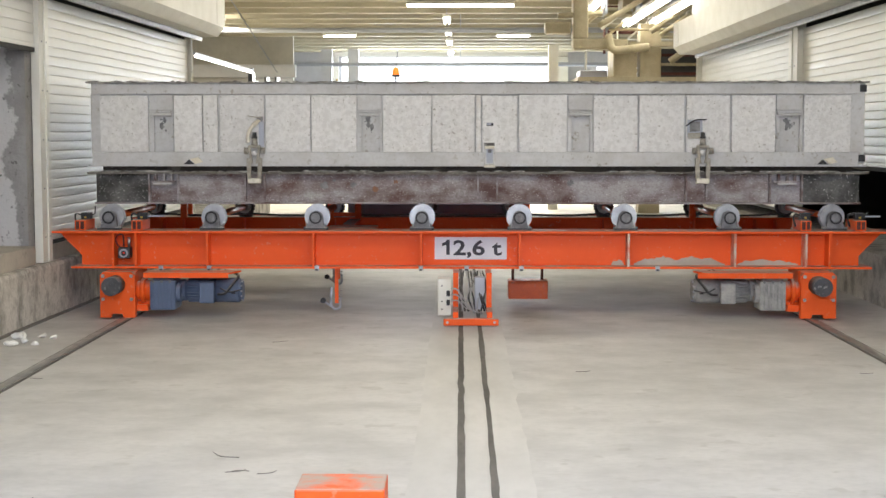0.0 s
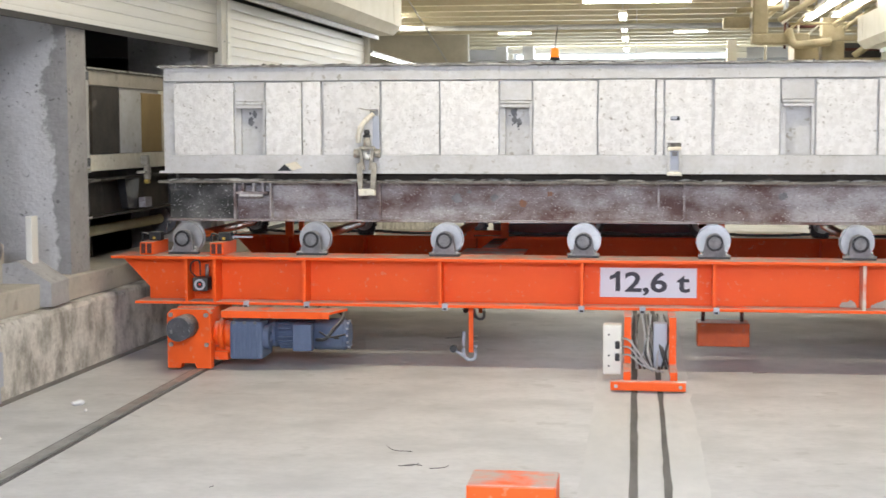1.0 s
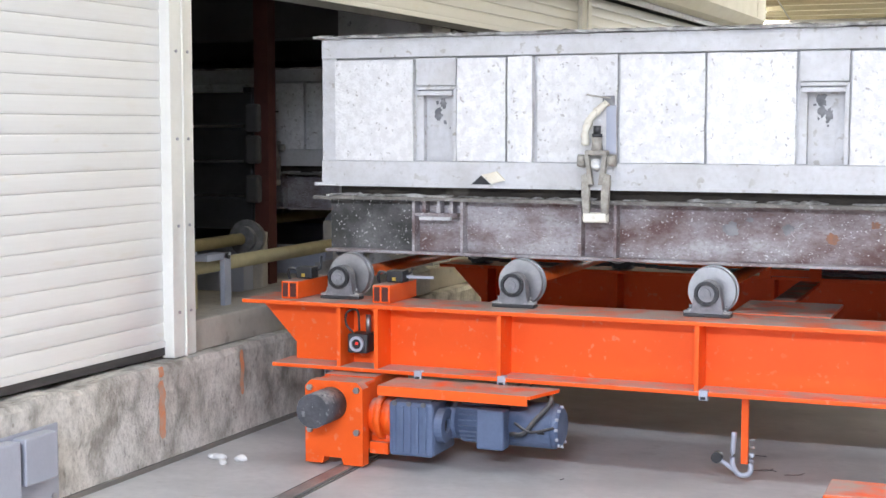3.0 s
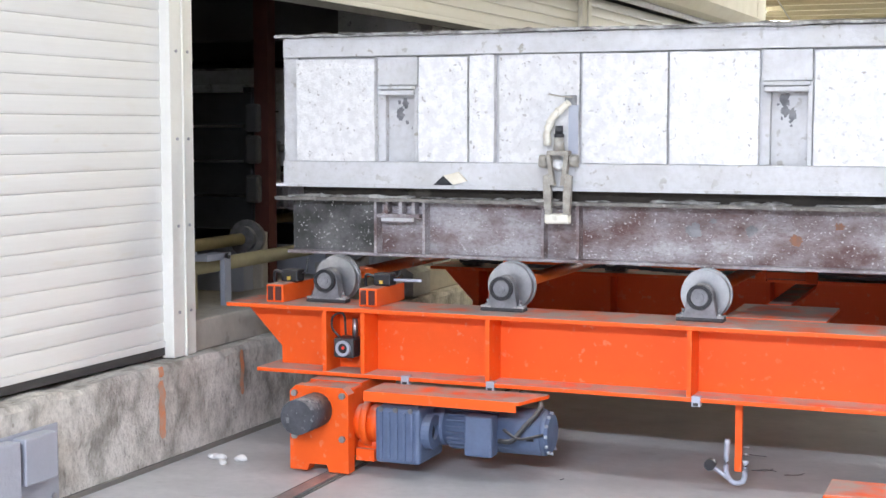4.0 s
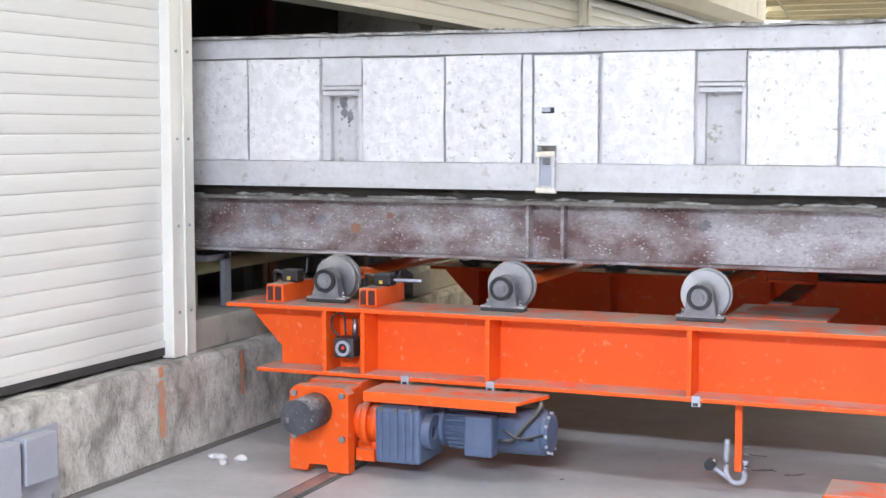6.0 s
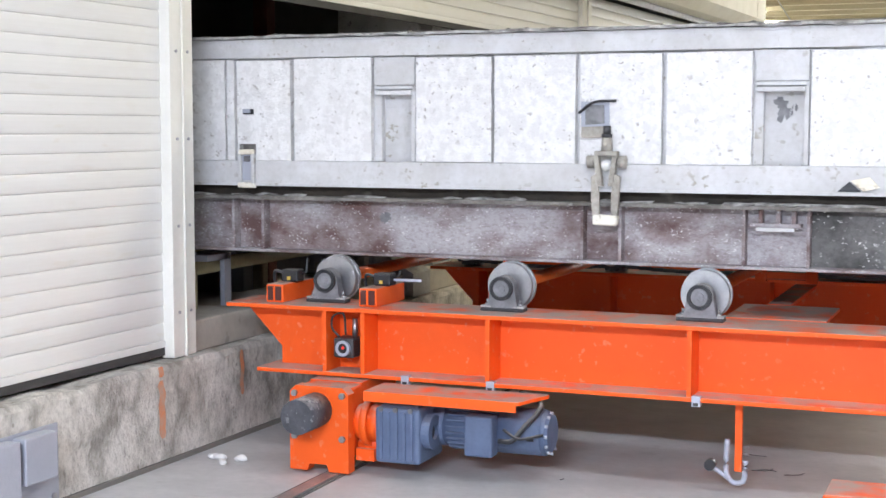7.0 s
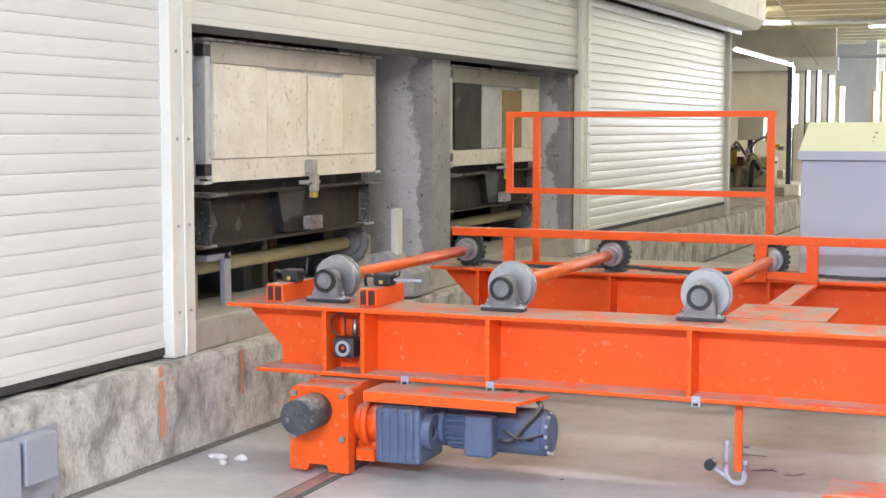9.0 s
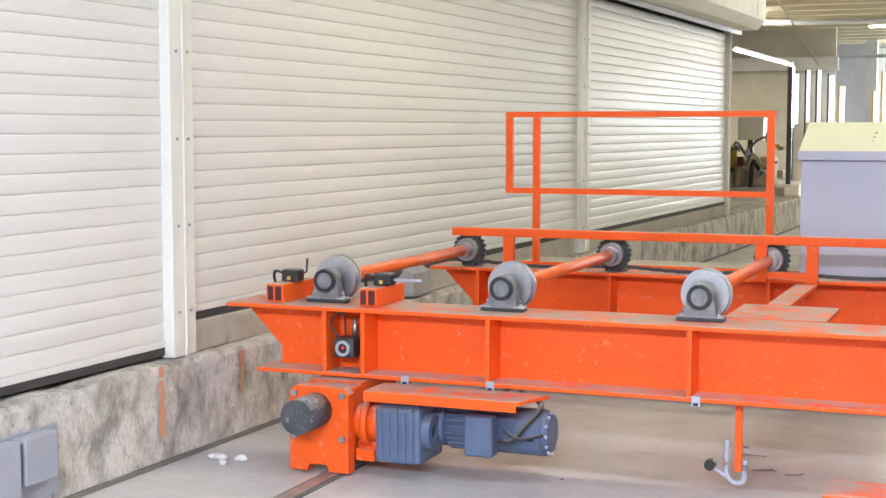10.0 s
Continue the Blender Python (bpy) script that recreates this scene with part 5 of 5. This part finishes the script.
part("bolt", bm, BLACK, sbk)
wp = part("sill_plate_post", B(-3.5, -3.46, 7.84, 7.93, 0.571, 0.95, bevel=0.004), POST)
tagged(wp, "short white flat steel post on the sill", "post")
wedge = bmesh.new()
prism(wedge, [(-3.95, 0.44), (-3.3, 0.44), (-3.3, 0.575), (-3.5, 0.7), (-3.95, 0.62)], "y", 7.72, 7.98)
tagged(part("bearing_plinth", wedge, PILLAR), "grey sloping concrete bearing block", "concrete block")


# ---- lights and far end of the hall ----
def ceiling_light(x, y, z, along="y", length=1.5, tilt=0.0):
    ob = thing("ceiling_light", "white fluorescent ceiling light, switched on", "ceiling light", "ceiling lights", m=pose(x, y, z, 0, 0, 0 if along == "y" else 90) @ pose(0, 0, 0, tilt, 0, 0))
    part("casing", B(-0.09, 0.09, -length / 2, length / 2, 0.03, 0.09, bevel=0.006), POST, ob)
    for e in (-0.045, 0.045):
        bm = bmesh.new()
        cyl(bm, (e, 0.0), "y", 0.022, -length / 2 + 0.03, length / 2 - 0.03, 10)
        part("tube", bm, TUBE, ob)
    for e in (-length / 3, length / 3):
        part("hanger", B(-0.008, 0.008, e - 0.008, e + 0.008, 0.09, CEILING - z), ZINC, ob)
    return ob


# a fitting over each of the LAMPS, unseen and added ones included
for x, y, z in [(lx, ly, CEILING - 0.4) for lx, ly, _, _ in LAMPS]:
    ceiling_light(x, y, z, "x", 2.2)
for y in (31.6, 35.4, 39.3, 44.4):
    ceiling_light(-0.3, y, CEILING - 0.5)
ceiling_light(-5.0, 28.5, 3.95)
ceiling_light(-3.2, 38.0, 4.0, "x", 0.9)
ceiling_light(1.4, 38.0, 4.0, "x", 0.9)
ceiling_light(2.45, 26.0, 3.75, "y", 5)
ceiling_light(3.1, 24.0, 3.45, "y", 6)
ceiling_light(3.6, 24.0, 3.5, "y", 6)

# long tube lamp on a bent black post with a red signal lamp
gl = thing("gate_lamp", "long lit tube lamp on a black post with red signal", "lamp")
part("arm", B(-4.395, -4.345, 23.5, 30.0, 2.74, 2.77), ZINC, gl)
bm = bmesh.new()
cyl(bm, (-4.37, 2.71), "y", 0.018, 23.6, 29.9, 10)
part("tube", bm, TUBE, gl)
part("post", B(-4.45, -4.35, 30.0, 30.1, 0.0, 2.8), BLACK, gl)
part("post_light", B(-4.345, -4.31, 29.97, 29.999, 1.45, 2.7), TUBE, gl)
part("stay", B(-4.75, -4.72, 24.9, 24.93, 0.0, 2.55), POST, gl)
bm = bmesh.new()
cyl(bm, (-4.735, 24.9), "z", 0.06, 2.55, 2.66, 12)
part("signal", bm, REDLAMP, gl, "red lit signal lamp")

# far wall: daylit gate, columns, bright door slits
gate = thing("far_gate", "large translucent sectional gate full of daylight", "gate", kind="structure")
for k in range(5):
    part("panel", B(-4.0, 3.1, 48.38, 48.44, 0.6 + k * 0.68, 1.25 + k * 0.68), DAYLIGHT, gate)
# unseen panels east of the gate, added for glare on the shutters
for k in range(4):
    part("panel", B(4.6, 8.6, 48.38, 48.44, 0.9 + k * 0.7, 1.57 + k * 0.7), DAYLIGHT, gate)
part("lintel", B(-4.6, 3.6, 48.2, 48.45, 4.02, 4.16), POST, gate)
for x in (-4.3, 3.4):
    part("jamb", B(x - 0.2, x + 0.2, 48.1, 48.45, 0, 4.0), POST, gate)
for x in (-4.25, -3.4):
    c = part("column", B(x - 0.17, x + 0.17, 45.5, 45.84, 0, CEILING), FARWALL)
    tagged(c, "pale grey concrete hall column", "column", "hall columns")
slits = thing("door_slits", "narrow bright daylight strips between stored frames", "window", kind="structure")
for x, w, z0, z1 in ((-5.68, 0.06, 1.55, 2.9), (-5.37, 0.05, 1.6, 3.05), (-5.08, 0.05, 1.6, 3.05), (-4.75, 0.07, 1.6, 2.85), (-4.46, 0.07, 1.6, 2.55), (-3.58, 0.07, 1.6, 2.4), (-3.34, 0.08, 1.6, 2.9)):
    part("slit", B(x - w * 0.8, x + w * 0.8, 39.97, 40.0, z0, z1), DAYLIGHT, slits)
    part("frame_post", B(x - w - 0.05, x - w - 0.005, 39.96, 40.02, 0, z1 + 0.05), BLACK if x < -4.6 else YELLOW, slits)
back = part("wall_far_west", B(-14, -4.7, 40.3, 40.5, 0, CEILING), material("brown_grey_block", (0.52, 0.5, 0.45), (0.38, 0.36, 0.32), rough=0.9, scale=1.5, fine=9, amount=0.6, vary=0))
tagged(back, "brown-grey block wall at the far end", "wall", kind="structure")
bt = part("far_wall_beam", B(-14, -4.6, 39.9, 40.2, 3.0, 3.35), FARWALL)
tagged(bt, "grey concrete beam along the far wall", "beam", kind="structure")

# dusty machine behind the end of the wall
mc = thing("dosing_machine", "dusty tan dosing machine with yellow guard and pipes", "machine")
part("base", B(-4.6, -3.2, 21.5, 23.0, 0, 0.55, bevel=0.02), CONCRETE_PALE, mc)
part("body", B(-4.5, -3.9, 21.8, 22.6, 0.55, 0.95, bevel=0.02), MACHINE, mc)
part("guard", B(-4.35, -3.95, 21.7, 21.79, 0.85, 1.15, bevel=0.02), YELLOW, mc)
part("hopper", B(-3.85, -3.45, 21.9, 22.5, 0.55, 1.0, bevel=0.03), MACHINE, mc)
rnd = random.Random(31)
for k in range(26):
    x, z = rnd.uniform(-4.6, -3.3), rnd.uniform(0.56, 1.25)
    w = rnd.uniform(0.04, 0.16)
    if k % 2:
        part("fitting", B(x, x + w, 21.45, 21.6, z, z + rnd.uniform(0.04, 0.14), bevel=0.008), (MACHINE, RUST, GIRDER_LEDGE, YELLOW)[k // 2 % 4], mc)
    else:
        bm = bmesh.new()
        pipe(bm, arc([(x, 21.65, z), (x + w, 21.5, z + 0.12), (x + 2 * w, 21.6, z + rnd.uniform(-0.1, 0.2))]), 0.02, 6)
        part("tube", bm, (GIRDER_LEDGE, MACHINE, ZINC)[k // 2 % 3], mc)
part("cabinet", B(-4.1, -3.7, 22.55, 22.9, 1.25, 1.6, bevel=0.01), POST, mc)
part("cabinet_post", B(-3.95, -3.87, 22.6, 22.68, 0.55, 1.25), DARKSTEEL, mc)
for k in range(4):
    bm = bmesh.new()
    pipe(bm, arc([(-4.4 + k * 0.22, 21.7, 0.55), (-4.35 + k * 0.22, 21.6, 0.75 + 0.06 * k), (-4.2 + k * 0.2, 21.7, 0.8)]), 0.035, 7)
    part("hose", bm, DARKSTEEL if k % 2 else MACHINE, mc)

# pipe rack and ducts in the far east corner
rack = thing("pipe_rack", "tan steel rack crowded with ducts, pipes and cable trays", "pipe rack")
part("column", B(3.22, 3.6, 25.8, 26.2, 0, 3.4, bevel=0.01), MACHINE, rack)
part("column", B(4.6, 4.85, 25.9, 26.2, 0, CEILING), MACHINE, rack)
part("column", B(1.66, 1.84, 27.0, 27.2, 0, 3.1), POST, rack)
part("header", B(2.6, 5.2, 25.6, 25.78, 3.72, 3.86), MACHINE, rack)
part("header", B(2.2, 5.2, 25.5, 25.65, 2.98, 3.06), MACHINE, rack)
part("duct", B(1.98, 2.25, 25.3, 25.7, 3.1, CEILING, bevel=0.03), MACHINE, rack)
part("duct", B(1.98, 2.95, 25.3, 25.7, 2.92, 3.1, bevel=0.03), MACHINE, rack)
part("duct", B(1.5, 1.95, 25.4, 25.8, 3.2, 3.4, bevel=0.03), MACHINE, rack)
part("hopper", B(2.72, 3.15, 25.6, 26.6, 1.4, 2.95, bevel=0.03), MACHINE, rack)
part("hopper", B(2.2, 2.7, 26.4, 27.2, 1.4, 2.6, bevel=0.03), ZINC, rack)
part("deck", B(2.05, 5.2, 25.0, 27.4, 2.3, 2.42), MACHINE, rack)
for k in range(3):
    part("shelf_bar", B(3.62, 5.2, 26.25, 26.33, 2.5 + k * 0.17, 2.55 + k * 0.17), RUST if k != 1 else MACHINE, rack)
# dark sheet paints the shade of the recess behind the shelves
part("dark_recess", B(3.62, 5.2, 26.6, 26.65, 2.42, 3.0), DARKSTEEL, rack)
for pts, r in (([(2.6, 25.3, 3.15), (2.66, 25.2, 2.92), (2.85, 25.2, 2.9), (3.3, 25.2, 2.95)], 0.07), ([(2.4, 25.0, 3.3), (2.9, 24.8, 3.6), (3.3, 24.6, 3.85)], 0.05),
               ([(3.3, 25.0, 3.2), (3.9, 24.9, 3.6), (4.4, 24.8, 3.75)], 0.05), ([(3.5, 25.2, 3.15), (4.2, 25.1, 3.62), (4.8, 25.0, 3.7)], 0.04), ([(3.7, 25.4, 2.7), (4.3, 25.3, 3.15), (4.7, 25.2, 3.35)], 0.06),
               ([(1.72, 25.4, 3.5), (2.5, 25.4, 3.55), (3.3, 25.3, 3.5)], 0.05), ([(2.2, 25.2, 4.1), (3.2, 25.2, 4.12), (5.0, 25.2, 4.1)], 0.06)):
    bm = bmesh.new()
    pipe(bm, arc(pts), r, 8)
    part("pipe", bm, MACHINE, rack)
rnd = random.Random(21)
for k in range(34):
    x, y, z = rnd.uniform(1.9, 4.6), rnd.uniform(24.6, 27.0), rnd.uniform(2.95, 4.2)
    L, way = rnd.uniform(0.5, 1.5), k % 4
    d = ((L, 0, 0), (0, 0, -L * 0.8), (L * 0.7, 0, L * 0.6), (0.3, -L, 0.25))[way]
    bm = bmesh.new()
    pipe(bm, [(x, y, min(z, CEILING - 0.1)), (x + d[0], y + d[1], min(max(z + d[2], 2.5), CEILING - 0.1))], rnd.choice((0.018, 0.025, 0.04)), 7)
    part("pipe", bm, (MACHINE, POST, MACHINE, RUST)[rnd.randrange(4)], rack)
for k in range(7):
    part("tray_rung", B(2.5 + k * 0.3, 2.54 + k * 0.3, 24.9, 25.6, 3.5, 3.9), MACHINE if k % 2 else ZINC, rack)
bm = bmesh.new()
pipe(bm, [(-4.6, 27.0, CEILING), (-3.2, 25.0, 2.5)], 0.012, 6)
tagged(part("stay_wire", bm, ZINC), "thin taut stay wire from the ceiling", "cable")
# conduits under the ceiling
for z, y in ((3.55, 44.0), (3.8, 33.0)):
    bm = bmesh.new()
    pipe(bm, [(-9, y, z), (6, y, z)], 0.06, 8)
    tagged(part("ceiling_pipe", bm, ZINC), "grey service pipe across the hall", "pipe", "service pipes")
    for x in (-6.0, 0.0, 5.0):
        bm = bmesh.new()
        pipe(bm, [(x, y, z + 0.05), (x, y, CEILING)], 0.01, 6)
        tagged(part("pipe_hanger", bm, ZINC), "thin steel hanger of a service pipe", "hanger", "pipe hangers")


# ---- what moves ----
CART_ROWS = ((0.0, 11.16), (0.25, 10.49), (0.5, 9.823), (1.0, 8.449), (1.5, 7.415), (2.0, 6.54), (2.5, 5.96), (3.0, 5.57), (3.2, 5.52), (3.5, 5.455), (3.8, 5.435), (4.2, 5.432), (10.0, 5.432))
TRAY_ROWS = ((0.0, 0.0), (3.4, 0.0), (3.7, -0.03), (4.0, -0.125), (4.3, -0.29), (4.5, -0.437), (5.0, -0.822), (5.5, -1.35), (5.7, -1.635), (6.8, -3.21), (7.0, -3.5), (7.5, -4.33), (8.0, -5.51), (8.2, -5.935), (8.5, -6.4), (8.7, -6.63), (8.9, -6.715), (9.1, -6.735), (10.0, -6.735))
SHUT_ROWS = ((0.0, 2.1), (8.8, 2.1), (9.0, 1.9), (9.2, 1.597), (9.4, 1.32), (9.6, 1.055), (9.8, 0.82), (10.0, 0.61))


def between(rows, t):
    for (a, u), (b, v) in zip(rows, rows[1:]):
        if a <= t <= b:
            return u + (v - u) * (t - a) / (b - a)
    return rows[-1][1]


def motions():
    walk(cart, [(t, pose(0, y, 0)) for t, y in CART_ROWS])
    times = sorted({t for t, _ in CART_ROWS} | {t for t, _ in TRAY_ROWS})
    walk(tray, [(t, pose(between(TRAY_ROWS, t), between(CART_ROWS, t) + TRAY_Y, 0)) for t in times])
    walk(moving_shutter, [(t, LEFT @ Matrix.Translation((-0.10, 0.66, z))) for t, z in SHUT_ROWS])
    steps = [0.0] + [3.4 + 0.1 * k for k in range(57)] + [10.0]
    for r in rollers:
        x = r.location.x
        rows, last = [], None
        for t in steps:
            turn = between(TRAY_ROWS, t) / ROLL_R
            n = 1 if last is None else max(1, math.ceil(abs(turn - last[1]) / 1.2))
            for k in range(1, n + 1):
                f = k / n
                tt, a = (t, turn) if last is None else (last[0] + (t - last[0]) * f, last[1] + (turn - last[1]) * f)
                rows.append((tt, pose(x, 0, ROLL_Z, 0, math.degrees(a), 0)))
            last = (t, turn)
        walk(r, rows)


motions()
